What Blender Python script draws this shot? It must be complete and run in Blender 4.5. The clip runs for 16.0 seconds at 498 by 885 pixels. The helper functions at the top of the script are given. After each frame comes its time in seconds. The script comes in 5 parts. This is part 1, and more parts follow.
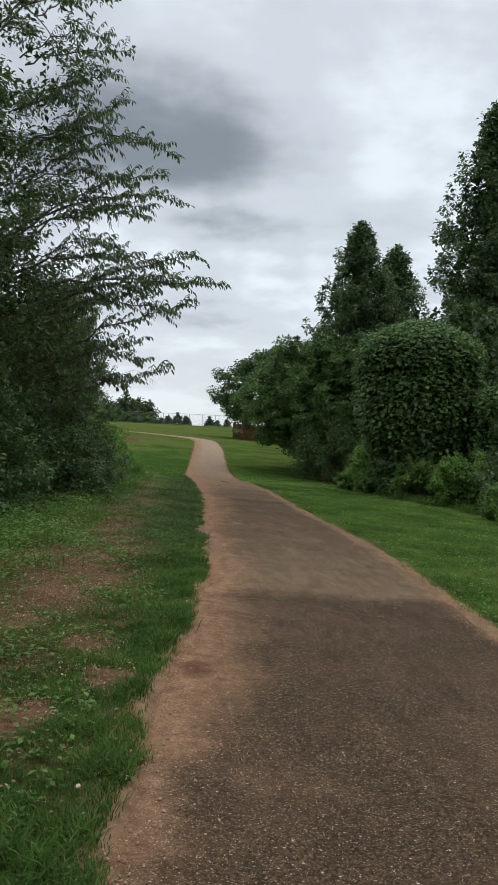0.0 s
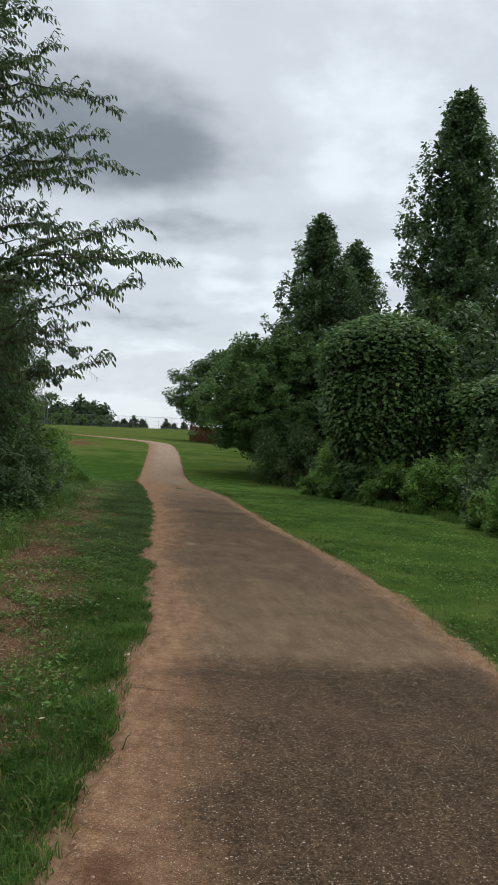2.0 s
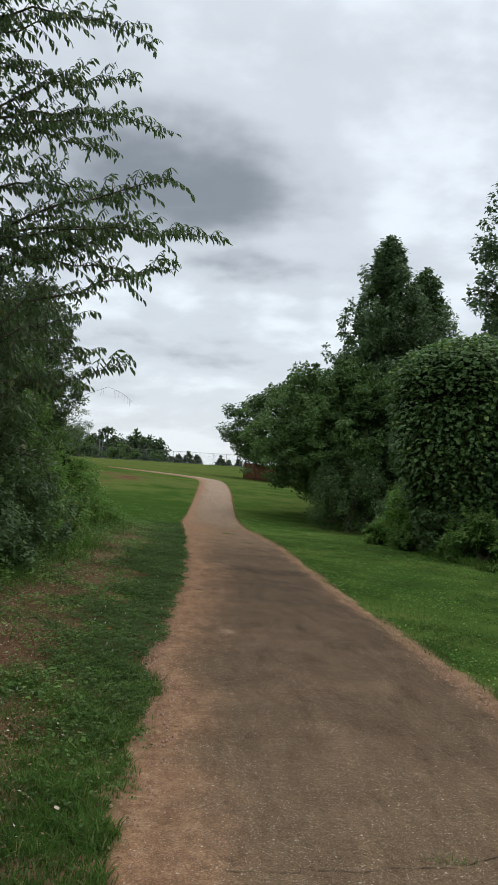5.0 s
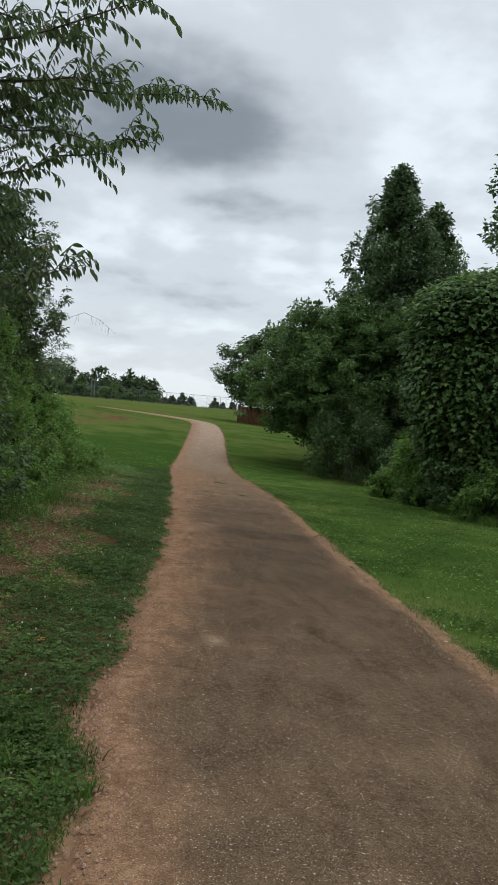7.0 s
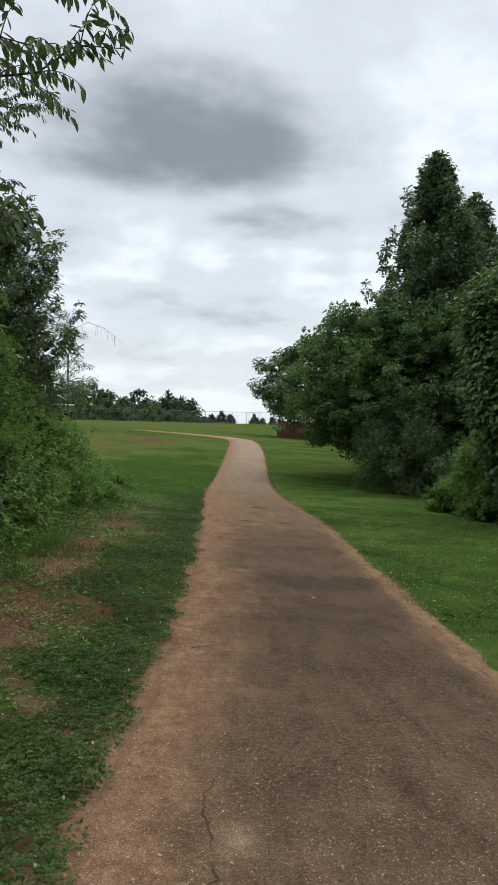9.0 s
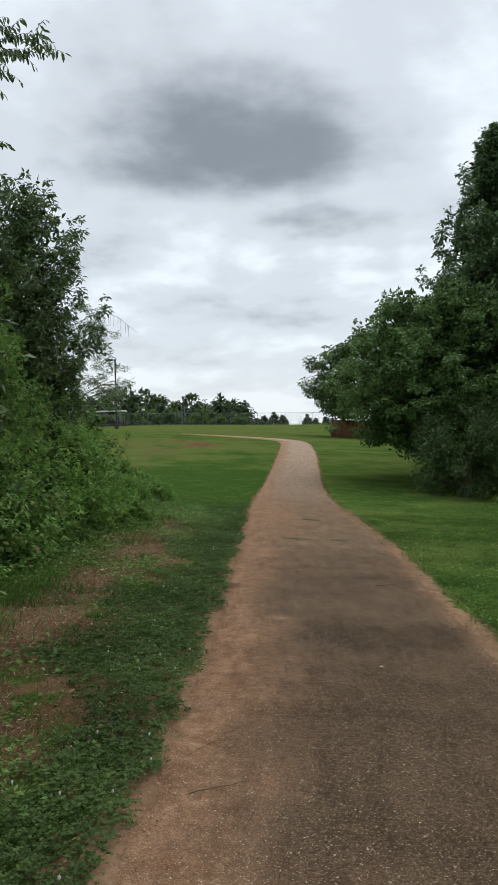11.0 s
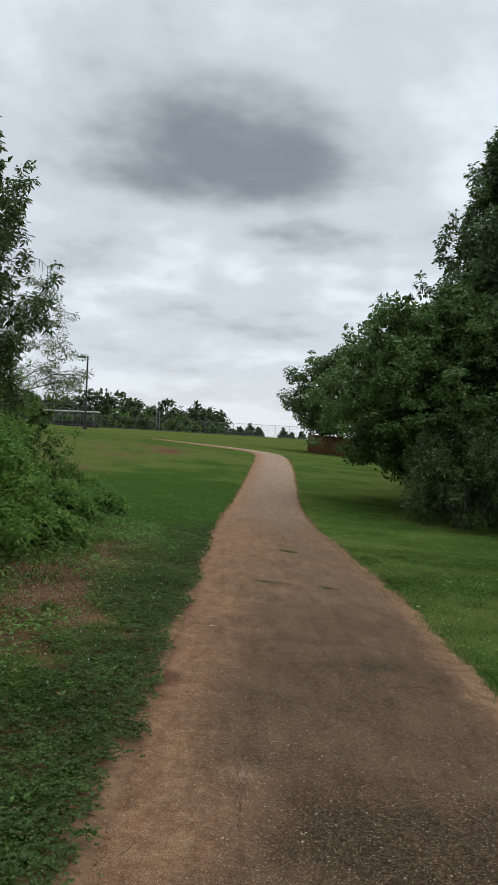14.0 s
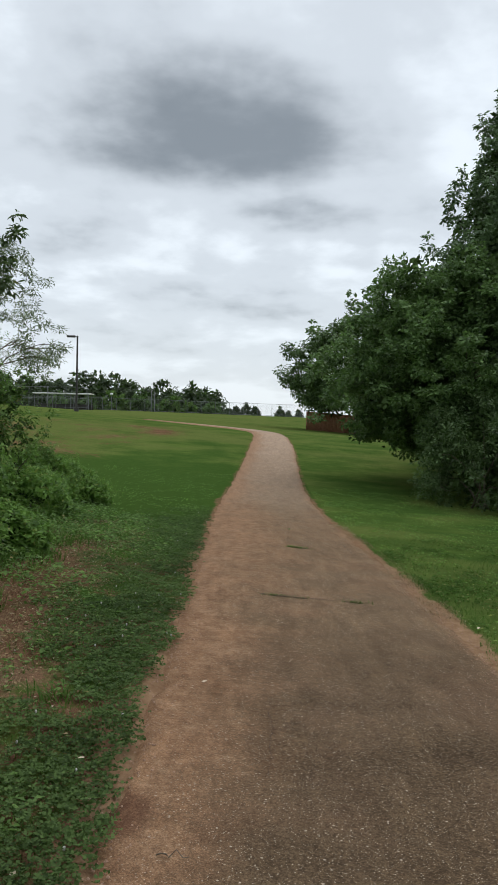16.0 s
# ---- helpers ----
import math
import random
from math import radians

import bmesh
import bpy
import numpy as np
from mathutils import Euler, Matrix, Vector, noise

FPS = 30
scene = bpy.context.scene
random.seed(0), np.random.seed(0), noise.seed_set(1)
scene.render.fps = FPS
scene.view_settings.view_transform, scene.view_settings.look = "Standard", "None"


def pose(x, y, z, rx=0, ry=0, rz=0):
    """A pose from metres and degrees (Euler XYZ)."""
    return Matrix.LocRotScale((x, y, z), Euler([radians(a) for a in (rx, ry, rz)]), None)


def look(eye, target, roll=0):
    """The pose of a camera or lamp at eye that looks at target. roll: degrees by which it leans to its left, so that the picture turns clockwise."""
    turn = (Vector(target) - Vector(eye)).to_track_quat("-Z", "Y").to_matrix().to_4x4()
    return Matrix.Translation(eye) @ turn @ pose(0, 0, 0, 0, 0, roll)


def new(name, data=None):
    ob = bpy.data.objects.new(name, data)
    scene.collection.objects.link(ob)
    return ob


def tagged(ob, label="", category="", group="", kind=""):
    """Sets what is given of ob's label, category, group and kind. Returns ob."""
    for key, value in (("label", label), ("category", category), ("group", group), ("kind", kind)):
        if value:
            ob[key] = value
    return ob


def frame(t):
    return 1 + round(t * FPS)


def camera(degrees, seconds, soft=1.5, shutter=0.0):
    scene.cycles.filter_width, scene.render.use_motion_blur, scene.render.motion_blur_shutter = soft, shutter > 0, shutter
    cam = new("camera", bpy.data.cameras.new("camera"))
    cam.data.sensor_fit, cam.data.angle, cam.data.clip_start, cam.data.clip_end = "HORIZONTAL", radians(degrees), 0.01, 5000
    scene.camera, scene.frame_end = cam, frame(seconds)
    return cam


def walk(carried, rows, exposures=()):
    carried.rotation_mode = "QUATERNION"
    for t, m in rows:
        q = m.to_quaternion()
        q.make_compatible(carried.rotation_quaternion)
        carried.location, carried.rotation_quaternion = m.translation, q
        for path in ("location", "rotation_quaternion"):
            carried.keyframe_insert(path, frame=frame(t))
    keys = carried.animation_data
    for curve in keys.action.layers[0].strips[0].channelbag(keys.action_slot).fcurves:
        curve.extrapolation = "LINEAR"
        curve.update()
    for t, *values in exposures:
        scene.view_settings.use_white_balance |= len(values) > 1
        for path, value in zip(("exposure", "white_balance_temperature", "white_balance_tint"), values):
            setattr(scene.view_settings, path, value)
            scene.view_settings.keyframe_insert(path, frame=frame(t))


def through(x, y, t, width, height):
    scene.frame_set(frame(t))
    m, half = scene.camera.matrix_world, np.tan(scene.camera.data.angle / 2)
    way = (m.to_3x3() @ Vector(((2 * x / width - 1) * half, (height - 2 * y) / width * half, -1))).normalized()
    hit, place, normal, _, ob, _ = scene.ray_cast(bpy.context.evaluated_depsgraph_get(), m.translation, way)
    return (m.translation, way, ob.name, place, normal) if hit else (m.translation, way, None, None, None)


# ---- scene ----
cam = camera(33.84, 16.0)
PATH = [
    (0.0, -0.000, 0.001, 1.501, 89.64, -1.58, -4.45),
    (0.5, 0.009, 0.608, 1.496, 88.47, -2.21, -3.53),
    (1.0, 0.066, 1.205, 1.501, 89.08, -1.74, -4.43),
    (1.5, 0.111, 1.808, 1.507, 89.68, -1.04, -5.94),
    (2.0, 0.211, 2.409, 1.505, 89.88, -1.06, -7.43),
    (2.5, 0.288, 3.033, 1.503, 88.99, -1.96, -7.14),
    (3.0, 0.397, 3.647, 1.504, 89.07, -1.84, -7.25),
    (3.5, 0.429, 4.303, 1.517, 90.71, -1.34, -5.54),
    (4.0, 0.478, 4.913, 1.517, 92.61, -1.65, -4.61),
    (4.2, 0.494, 5.183, 1.508, 92.61, -1.94, -3.96),
    (6.3, 0.636, 7.926, 1.540, 89.51, -4.19, -4.09),
    (6.5, 0.626, 8.166, 1.536, 88.69, -4.68, -3.97),
    (7.0, 0.675, 8.779, 1.529, 88.49, -3.93, -4.05),
    (7.5, 0.703, 9.410, 1.532, 88.69, -3.89, -3.44),
    (8.0, 0.752, 10.022, 1.535, 90.21, -3.29, -3.51),
    (8.2, 0.770, 10.281, 1.538, 90.54, -2.68, -2.69),
    (10.3, 1.105, 12.908, 1.583, 87.29, 1.92, -0.31),
    (10.5, 1.096, 13.126, 1.586, 87.66, 2.00, 0.85),
    (11.0, 1.095, 13.677, 1.590, 89.56, 1.29, 2.59),
    (11.5, 1.077, 14.231, 1.587, 90.25, 0.62, 4.72),
    (12.0, 1.052, 14.782, 1.577, 89.93, -0.40, 4.76),
    (12.5, 1.052, 15.350, 1.565, 91.04, 0.01, 5.65),
    (13.0, 1.051, 15.916, 1.550, 91.67, -0.63, 3.65),
    (13.5, 1.057, 16.500, 1.542, 91.81, -0.88, 2.61),
    (14.0, 1.029, 17.088, 1.534, 90.35, -2.40, 0.81),
    (14.5, 1.011, 17.677, 1.521, 87.88, -2.29, 1.62),
    (15.0, 0.977, 18.269, 1.507, 87.44, -0.84, 0.80),
    (15.5, 1.009, 18.850, 1.500, 87.77, 0.16, -0.21),
    (16.0, 0.949, 19.402, 1.497, 88.92, -1.21, 0.57),
]
walk(cam, [(t, pose(x, y, z, rx, ry, rz)) for t, x, y, z, rx, ry, rz in PATH],
     [(0.0, 0.20), (1.0, 0.30), (2.5, 0.16), (3.5, 0.30), (4.0, 0.25), (4.2, 0.25), (6.5, 0.19), (7.5, 0.24), (8.0, 0.36), (9.2, 0.34), (11.0, 0.30), (11.5, 0.22), (12.0, 0.22), (12.5, 0.21), (13.5, 0.14), (14.5, 0.18), (15.0, 0.25), (16.0, 0.27)])

# ---- world, sun ----
CLOUDS = [(-0.09, 1.60, 0.33, 0.23, 0.64), (0.06, 1.95, 0.20, 0.09, 0.26), (-0.52, 2.04, 0.22, 0.12, 0.22), (-0.13, 2.40, 0.32, 0.12, 0.20), (0.2, 2.58, 0.36, 0.12, 0.20), (0.46, 1.88, 0.16, 0.12, 0.24),
          (-0.45, 1.28, 0.3, 0.14, 0.08), (0.42, 1.22, 0.36, 0.12, 0.14), (-0.3, 2.86, 0.5, 0.14, 0.16), (0.6, 2.95, 0.5, 0.14, 0.16)]


def make_world():
    world = bpy.data.worlds.new("sky")
    scene.world = world
    world.use_nodes = True
    nt = world.node_tree
    nt.nodes.clear()
    N, L = nt.nodes.new, nt.links.new

    def math_node(op, a, b=None):
        n = N("ShaderNodeMath")
        n.operation = op
        for i, v in enumerate((a, b)):
            if v is None:
                continue
            if isinstance(v, (int, float)):
                n.inputs[i].default_value = v
            else:
                L(v, n.inputs[i])
        return n.outputs[0]

    tc = N("ShaderNodeTexCoord")
    sep = N("ShaderNodeSeparateXYZ")
    L(tc.outputs["Generated"], sep.inputs[0])
    zz = math_node("ADD", math_node("MAXIMUM", sep.outputs[2], 0.0), 0.25)
    u = math_node("DIVIDE", sep.outputs[0], zz)
    v = math_node("DIVIDE", sep.outputs[1], zz)
    com = N("ShaderNodeCombineXYZ")
    L(u, com.inputs[0]), L(v, com.inputs[1])
    n1 = N("ShaderNodeTexNoise")
    n1.inputs["Scale"].default_value = 1.5
    n1.inputs["Detail"].default_value = 6
    n1.inputs["Roughness"].default_value = 0.5
    n1.inputs["Distortion"].default_value = 0.25
    L(com.outputs[0], n1.inputs["Vector"])
    n2 = N("ShaderNodeTexNoise")
    n2.inputs["Scale"].default_value = 4.2
    n2.inputs["Detail"].default_value = 5
    L(com.outputs[0], n2.inputs["Vector"])
    n3 = N("ShaderNodeTexNoise")
    n3.inputs["Scale"].default_value = 9.0
    n3.inputs["Detail"].default_value = 4
    L(com.outputs[0], n3.inputs["Vector"])
    dens = math_node("ADD", math_node("MULTIPLY", n1.outputs[0], 0.60), math_node("MULTIPLY", n2.outputs[0], 0.44))
    dens = math_node("ADD", dens, math_node("MULTIPLY", math_node("SUBTRACT", n3.outputs[0], 0.5), 0.16))
    # the heavier clouds of the layer
    for cu, cv, ru, rv, amount in CLOUDS:
        du = math_node("DIVIDE", math_node("SUBTRACT", u, cu), ru)
        dv = math_node("DIVIDE", math_node("SUBTRACT", v, cv), rv)
        d2 = math_node("ADD", math_node("MULTIPLY", du, du), math_node("MULTIPLY", dv, dv))
        d2 = math_node("ADD", d2, math_node("MULTIPLY", math_node("SUBTRACT", n2.outputs[0], 0.5), 2.3))
        blob = math_node("MULTIPLY", math_node("POWER", 2.718, math_node("MULTIPLY", math_node("POWER", math_node("MAXIMUM", d2, 0.0), 1.5), -0.9)), amount)
        dens = math_node("ADD", dens, math_node("MULTIPLY", blob, 0.5))
    ramp = N("ShaderNodeValToRGB")
    ramp.color_ramp.interpolation = "EASE"
    els = ramp.color_ramp.elements
    els[0].position, els[0].color = 0.44, (0.688, 0.745, 0.795, 1)
    els[1].position, els[1].color = 0.83, (0.190, 0.214, 0.234, 1)
    mid = els.new(0.58)
    mid.color = (0.532, 0.577, 0.619, 1)
    L(dens, ramp.inputs[0])
    # paler towards the horizon
    haze = N("ShaderNodeMapRange")
    haze.inputs[1].default_value, haze.inputs[2].default_value = 0.0, 0.16
    haze.inputs[3].default_value, haze.inputs[4].default_value = 0.6, 0.0
    L(sep.outputs[2], haze.inputs[0])
    mix = N("ShaderNodeMix")
    mix.data_type = "RGBA"
    L(haze.outputs[0], mix.inputs[0])
    L(ramp.outputs[0], mix.inputs[6])
    mix.inputs[7].default_value = (0.62, 0.665, 0.70, 1)
    sky = N("ShaderNodeTexSky")
    sky.sky_type = "NISHITA"
    sky.sun_disc = False
    sky.sun_elevation, sky.sun_rotation = radians(62), radians(40)
    bg1, bg2 = N("ShaderNodeBackground"), N("ShaderNodeBackground")
    L(sky.outputs[0], bg1.inputs[0])
    bg1.inputs[1].default_value = 0.01
    L(mix.outputs[2], bg2.inputs[0])
    lift = N("ShaderNodeMapRange")
    lift.inputs[1].default_value, lift.inputs[2].default_value = 0.48, 0.95
    lift.inputs[3].default_value, lift.inputs[4].default_value = 1.0, 1.72
    L(sep.outputs[2], lift.inputs[0])
    L(lift.outputs[0], bg2.inputs[1])
    add = N("ShaderNodeAddShader")
    L(bg1.outputs[0], add.inputs[0]), L(bg2.outputs[0], add.inputs[1])
    out = N("ShaderNodeOutputWorld")
    L(add.outputs[0], out.inputs[0])


make_world()
sun_data = bpy.data.lights.new("sun", "SUN")
sun_data.energy, sun_data.angle, sun_data.color = 0.64, radians(25), (1.0, 0.96, 0.9)
sun = new("sun", sun_data)
sun.matrix_world = look((40 * math.sin(radians(40)), 40 * math.cos(radians(40)), 75), (0, 0, 0))


# ---- materials ----
class Nodes:
    """A new material with short names for its nodes."""

    def __init__(self, name):
        self.mat = bpy.data.materials.new(name)
        self.mat.use_nodes = True
        self.tree = self.mat.node_tree
        self.bsdf = self.tree.nodes["Principled BSDF"]
        self.out = self.tree.nodes["Material Output"]

    def n(self, kind, **props):
        node = self.tree.nodes.new("ShaderNode" + kind)
        for key, value in props.items():
            node.inputs[key.replace("_", " ")].default_value = value
        return node

    def link(self, a, b):
        self.tree.links.new(a, b)

    def coords(self):
        return self.n("TexCoord").outputs["Object"]

    def noise(self, scale, detail=4, rough=0.55, vec=None):
        node = self.n("TexNoise", Scale=scale, Detail=detail, Roughness=rough)
        self.link(vec if vec is not None else self.coords(), node.inputs["Vector"])
        return node.outputs[0]

    def attr(self, name):
        node = self.n("Attribute")
        node.attribute_name = name
        return node.outputs["Fac"]

    def ramp(self, fac, *stops):
        node = self.n("ValToRGB")
        els = node.color_ramp.elements
        for k, (p, c) in enumerate(stops):
            e = els[k] if k < 2 else els.new(p)
            e.position = p
            e.color = (*c, 1) if len(c) == 3 else c
        self.link(fac, node.inputs[0])
        return node.outputs[0]

    def math(self, op, a, b=0.0):
        node = self.n("Math")
        node.operation = op
        for i, v in enumerate((a, b)):
            if isinstance(v, (int, float)):
                node.inputs[i].default_value = v
            else:
                self.link(v, node.inputs[i])
        return node.outputs[0]

    def range(self, v, a, b, c=0.0, d=1.0):
        node = self.n("MapRange")
        node.interpolation_type = "SMOOTHSTEP"
        for i, x in enumerate((a, b, c, d)):
            node.inputs[i + 1].default_value = x
        self.link(v, node.inputs[0])
        return node.outputs[0]

    def mix(self, fac, a, b, how="MIX"):
        node = self.n("Mix")
        node.data_type = "RGBA"
        node.blend_type = how
        for i, v in ((0, fac), (6, a), (7, b)):
            if isinstance(v, (int, float)):
                node.inputs[i].default_value = v
            elif isinstance(v, tuple):
                node.inputs[i].default_value = (*v, 1)
            else:
                self.link(v, node.inputs[i])
        return node.outputs[2]

    def bump(self, height, strength=0.5, distance=0.01):
        node = self.n("Bump", Strength=strength, Distance=distance)
        self.link(height, node.inputs["Height"])
        self.link(node.outputs[0], self.bsdf.inputs["Normal"])

    def done(self, colour, rough=0.8, spec=0.3):
        if isinstance(colour, tuple):
            self.bsdf.inputs["Base Color"].default_value = (*colour, 1)
        else:
            self.link(colour, self.bsdf.inputs["Base Color"])
        if isinstance(rough, (int, float)):
            self.bsdf.inputs["Roughness"].default_value = rough
        else:
            self.link(rough, self.bsdf.inputs["Roughness"])
        self.bsdf.inputs["Specular IOR Level"].default_value = spec
        return self.mat


def leaf_material(name, dark, light, yellow=None, rough=0.42, through=0.24, spec=0.3):
    """Leaves: each its own shade, larger drifts of colour, some light passing through."""
    dark, light = tuple(c * 0.5 for c in dark), tuple(c * 1.15 for c in light)
    m = Nodes(name)
    geo = m.n("NewGeometry")
    rnd = geo.outputs["Random Per Island"]
    drift = m.noise(0.9, 3)
    fac = m.math("ADD", m.math("MULTIPLY", rnd, 0.6), m.math("MULTIPLY", m.range(drift, 0.3, 0.7), 0.4))
    col = m.ramp(fac, (0.05, dark), (0.95, light))
    if yellow:
        col = m.mix(m.range(rnd, 0.93, 0.97), col, yellow)
    m.done(col, rough, spec)
    tr = m.n("BsdfTranslucent")
    m.link(m.mix(0.5, col, (light[0] * 1.3, light[1] * 1.45, light[2] * 1.1)), tr.inputs[0])
    ms = m.n("MixShader")
    ms.inputs[0].default_value = through
    m.link(m.bsdf.outputs[0], ms.inputs[1])
    m.link(tr.outputs[0], ms.inputs[2])
    m.link(ms.outputs[0], m.out.inputs[0])
    return m.mat


def bark_material(name, dark, light):
    m = Nodes(name)
    vec = m.n("Mapping")
    vec.inputs["Scale"].default_value = (1, 1, 0.25)
    m.link(m.coords(), vec.inputs["Vector"])
    f = m.noise(14, 6, 0.6, vec.outputs[0])
    m.bump(f, 0.8, 0.02)
    return m.done(m.mix(m.range(m.noise(2.0), 0.4, 0.7, 0, 0.4), m.ramp(f, (0.3, dark), (0.7, light)), (0.10, 0.12, 0.07)), 0.9, 0.1)


def soil_colour(m):
    a = m.noise(1.3, 5)
    b = m.noise(22, 6, 0.65)
    col = m.ramp(a, (0.3, (0.115, 0.060, 0.034)), (0.55, (0.175, 0.100, 0.058)), (0.75, (0.25, 0.162, 0.100)))
    col = m.mix(m.range(b, 0.35, 0.7, 0.0, 0.55), col, (0.14, 0.074, 0.046))
    grain = m.n("TexVoronoi", Scale=190.0)
    m.link(m.coords(), grain.inputs["Vector"])
    speck = m.n("SeparateColor")
    m.link(grain.outputs["Color"], speck.inputs[0])
    return m.mix(1.0, col, m.ramp(speck.outputs[0], (0.0, (0.5, 0.48, 0.47)), (0.5, (0.82, 0.82, 0.82)), (1.0, (1.25, 1.25, 1.25))), "MULTIPLY")


def ground_material():
    m = Nodes("turf_and_clay")
    big, mid = m.noise(0.10, 4), m.noise(0.9, 5)
    fine = m.math("ADD", m.math("MULTIPLY", m.noise(30, 5, 0.7), 0.55), m.math("MULTIPLY", m.noise(6.5, 6, 0.75), 0.45))
    patchy = m.noise(0.33, 5, 0.6)
    grass = m.ramp(fine, (0.25, (0.020, 0.042, 0.009)), (0.55, (0.046, 0.086, 0.018)), (0.8, (0.090, 0.142, 0.034)))
    dry = m.ramp(fine, (0.25, (0.060, 0.074, 0.020)), (0.55, (0.110, 0.122, 0.038)), (0.8, (0.165, 0.170, 0.060)))
    pale = m.ramp(fine, (0.25, (0.060, 0.096, 0.018)), (0.75, (0.132, 0.178, 0.044)))
    lush = m.attr("lush")
    grass = m.mix(m.range(m.math("SUBTRACT", m.math("ADD", m.math("MULTIPLY", mid, 0.45), m.math("MULTIPLY", patchy, 0.55)), m.math("MULTIPLY", lush, 0.22)), 0.26, 0.56, 0, 0.85), grass, pale)
    grass = m.mix(m.range(m.math("SUBTRACT", m.math("ADD", patchy, m.math("MULTIPLY", big, 0.5)), m.math("MULTIPLY", lush, 0.5)), 0.42, 0.75, 0, 0.6), grass, dry)
    soil = soil_colour(m)
    f = m.math("ADD", m.attr("bare"), m.math("MULTIPLY", m.math("SUBTRACT", m.noise(4.5, 6, 0.65), 0.5), 1.0))
    f = m.math("ADD", f, m.math("MULTIPLY", m.math("SUBTRACT", fine, 0.5), 1.1))
    f = m.range(f, 0.36, 0.70)
    m.bump(m.math("ADD", fine, m.math("MULTIPLY", mid, 2.0)), 0.6, 0.03)
    clay = m.ramp(m.noise(9, 6, 0.65), (0.3, (0.20, 0.118, 0.068)), (0.6, (0.32, 0.205, 0.122)), (0.8, (0.43, 0.305, 0.195)))
    soil = m.mix(m.attr("edge"), soil, clay)
    return m.done(m.mix(f, grass, soil), 1.0, 0.0)


def path_material():
    m = Nodes("worn_asphalt")
    co = m.coords()
    grit = m.n("TexVoronoi", Scale=95.0)
    m.link(co, grit.inputs["Vector"])
    fine = m.noise(140, 3, 0.7)
    chip = m.n("SeparateColor")
    m.link(grit.outputs["Color"], chip.inputs[0])
    stone = m.ramp(chip.outputs[0], (0.1, (0.042, 0.028, 0.017)), (0.55, (0.072, 0.048, 0.029)), (0.93, (0.110, 0.075, 0.045)))
    pale = m.math("MULTIPLY", m.range(grit.outputs["Distance"], 0.40, 0.18), m.range(chip.outputs[1], 0.88, 0.93))
    small = m.n("TexVoronoi", Scale=170.0)
    m.link(co, small.inputs["Vector"])
    sand = m.n("SeparateColor")
    m.link(small.outputs["Color"], sand.inputs[0])
    pale = m.math("MAXIMUM", pale, m.math("MULTIPLY", m.range(sand.outputs[0], 0.87, 0.93), m.range(small.outputs["Distance"], 0.5, 0.2, 0.0, 0.8)))
    big_chip = m.n("TexVoronoi", Scale=52.0)
    m.link(co, big_chip.inputs["Vector"])
    pick = m.n("SeparateColor")
    m.link(big_chip.outputs["Color"], pick.inputs[0])
    pale = m.math("MAXIMUM", pale, m.math("MULTIPLY", m.range(pick.outputs[0], 0.965, 0.98), m.range(big_chip.outputs["Distance"], 0.36, 0.2)))
    base = m.mix(m.range(m.noise(0.8, 5), 0.42, 0.7, 0, 0.5), stone, (0.120, 0.074, 0.049))
    # clay dust, thick along the low edges, and the path's paler stretches
    dust = m.math("ADD", m.attr("dust"), m.math("MULTIPLY", m.math("SUBTRACT", m.noise(1.6, 6, 0.6), 0.5), 0.8))
    dust = m.math("ADD", dust, m.math("MULTIPLY", m.math("SUBTRACT", m.noise(26, 6, 0.75), 0.5), 0.55))
    film = m.range(dust, 0.05, 1.0, 0.0, 0.88)
    clay = m.ramp(m.noise(9, 6, 0.65), (0.3, (0.215, 0.116, 0.065)), (0.6, (0.325, 0.192, 0.113)), (0.8, (0.43, 0.290, 0.185)))
    pale_tone = m.range(m.math("ADD", m.attr("pale_tone"), m.math("MULTIPLY", m.math("SUBTRACT", m.noise(2.2, 5), 0.5), 0.5)), 0.2, 0.9, 0.0, 0.75)
    col = m.mix(pale_tone, base, m.mix(m.range(fine, 0.3, 0.7), (0.164, 0.110, 0.066), (0.264, 0.184, 0.115)))
    col = m.mix(m.range(m.attr("pale_tone"), 0.9, 1.4, 0.0, 0.75), col, m.mix(fine, (0.38, 0.270, 0.192), (0.50, 0.375, 0.282)))
    col = m.mix(film, col, clay)
    col = m.mix(m.range(m.noise(3.3, 6, 0.7), 0.55, 0.72, 0.0, 0.30), col, (0.085, 0.055, 0.038))
    col = m.mix(m.math("MULTIPLY", pale, m.range(dust, 0.9, 0.2, 0.5, 0.8)), col, (0.58, 0.50, 0.40))
    col = m.mix(m.range(m.math("ADD", m.attr("damp"), m.math("MULTIPLY", m.math("SUBTRACT", m.noise(11, 5), 0.5), 0.5)), 0.3, 0.8, 0.0, 0.8), col, (0.105, 0.052, 0.032))
    # worn lengthwise streaks, small stains and gritty drifts
    lay = m.n("Mapping")
    lay.inputs["Scale"].default_value = (1.0, 0.22, 1.0)
    m.link(co, lay.inputs["Vector"])
    col = m.mix(1.0, col, m.ramp(m.noise(7.0, 6, 0.7, lay.outputs[0]), (0.28, (0.74, 0.72, 0.70)), (0.5, (1.0, 1.0, 1.0)), (0.72, (1.22, 1.20, 1.16))), "MULTIPLY")
    col = m.mix(1.0, col, m.ramp(m.noise(24.0, 5, 0.75), (0.30, (0.80, 0.79, 0.78)), (0.5, (1.0, 1.0, 1.0)), (0.70, (1.18, 1.16, 1.14))), "MULTIPLY")
    grain = m.n("TexVoronoi", Scale=210.0)
    m.link(co, grain.inputs["Vector"])
    speck = m.n("SeparateColor")
    m.link(grain.outputs["Color"], speck.inputs[0])
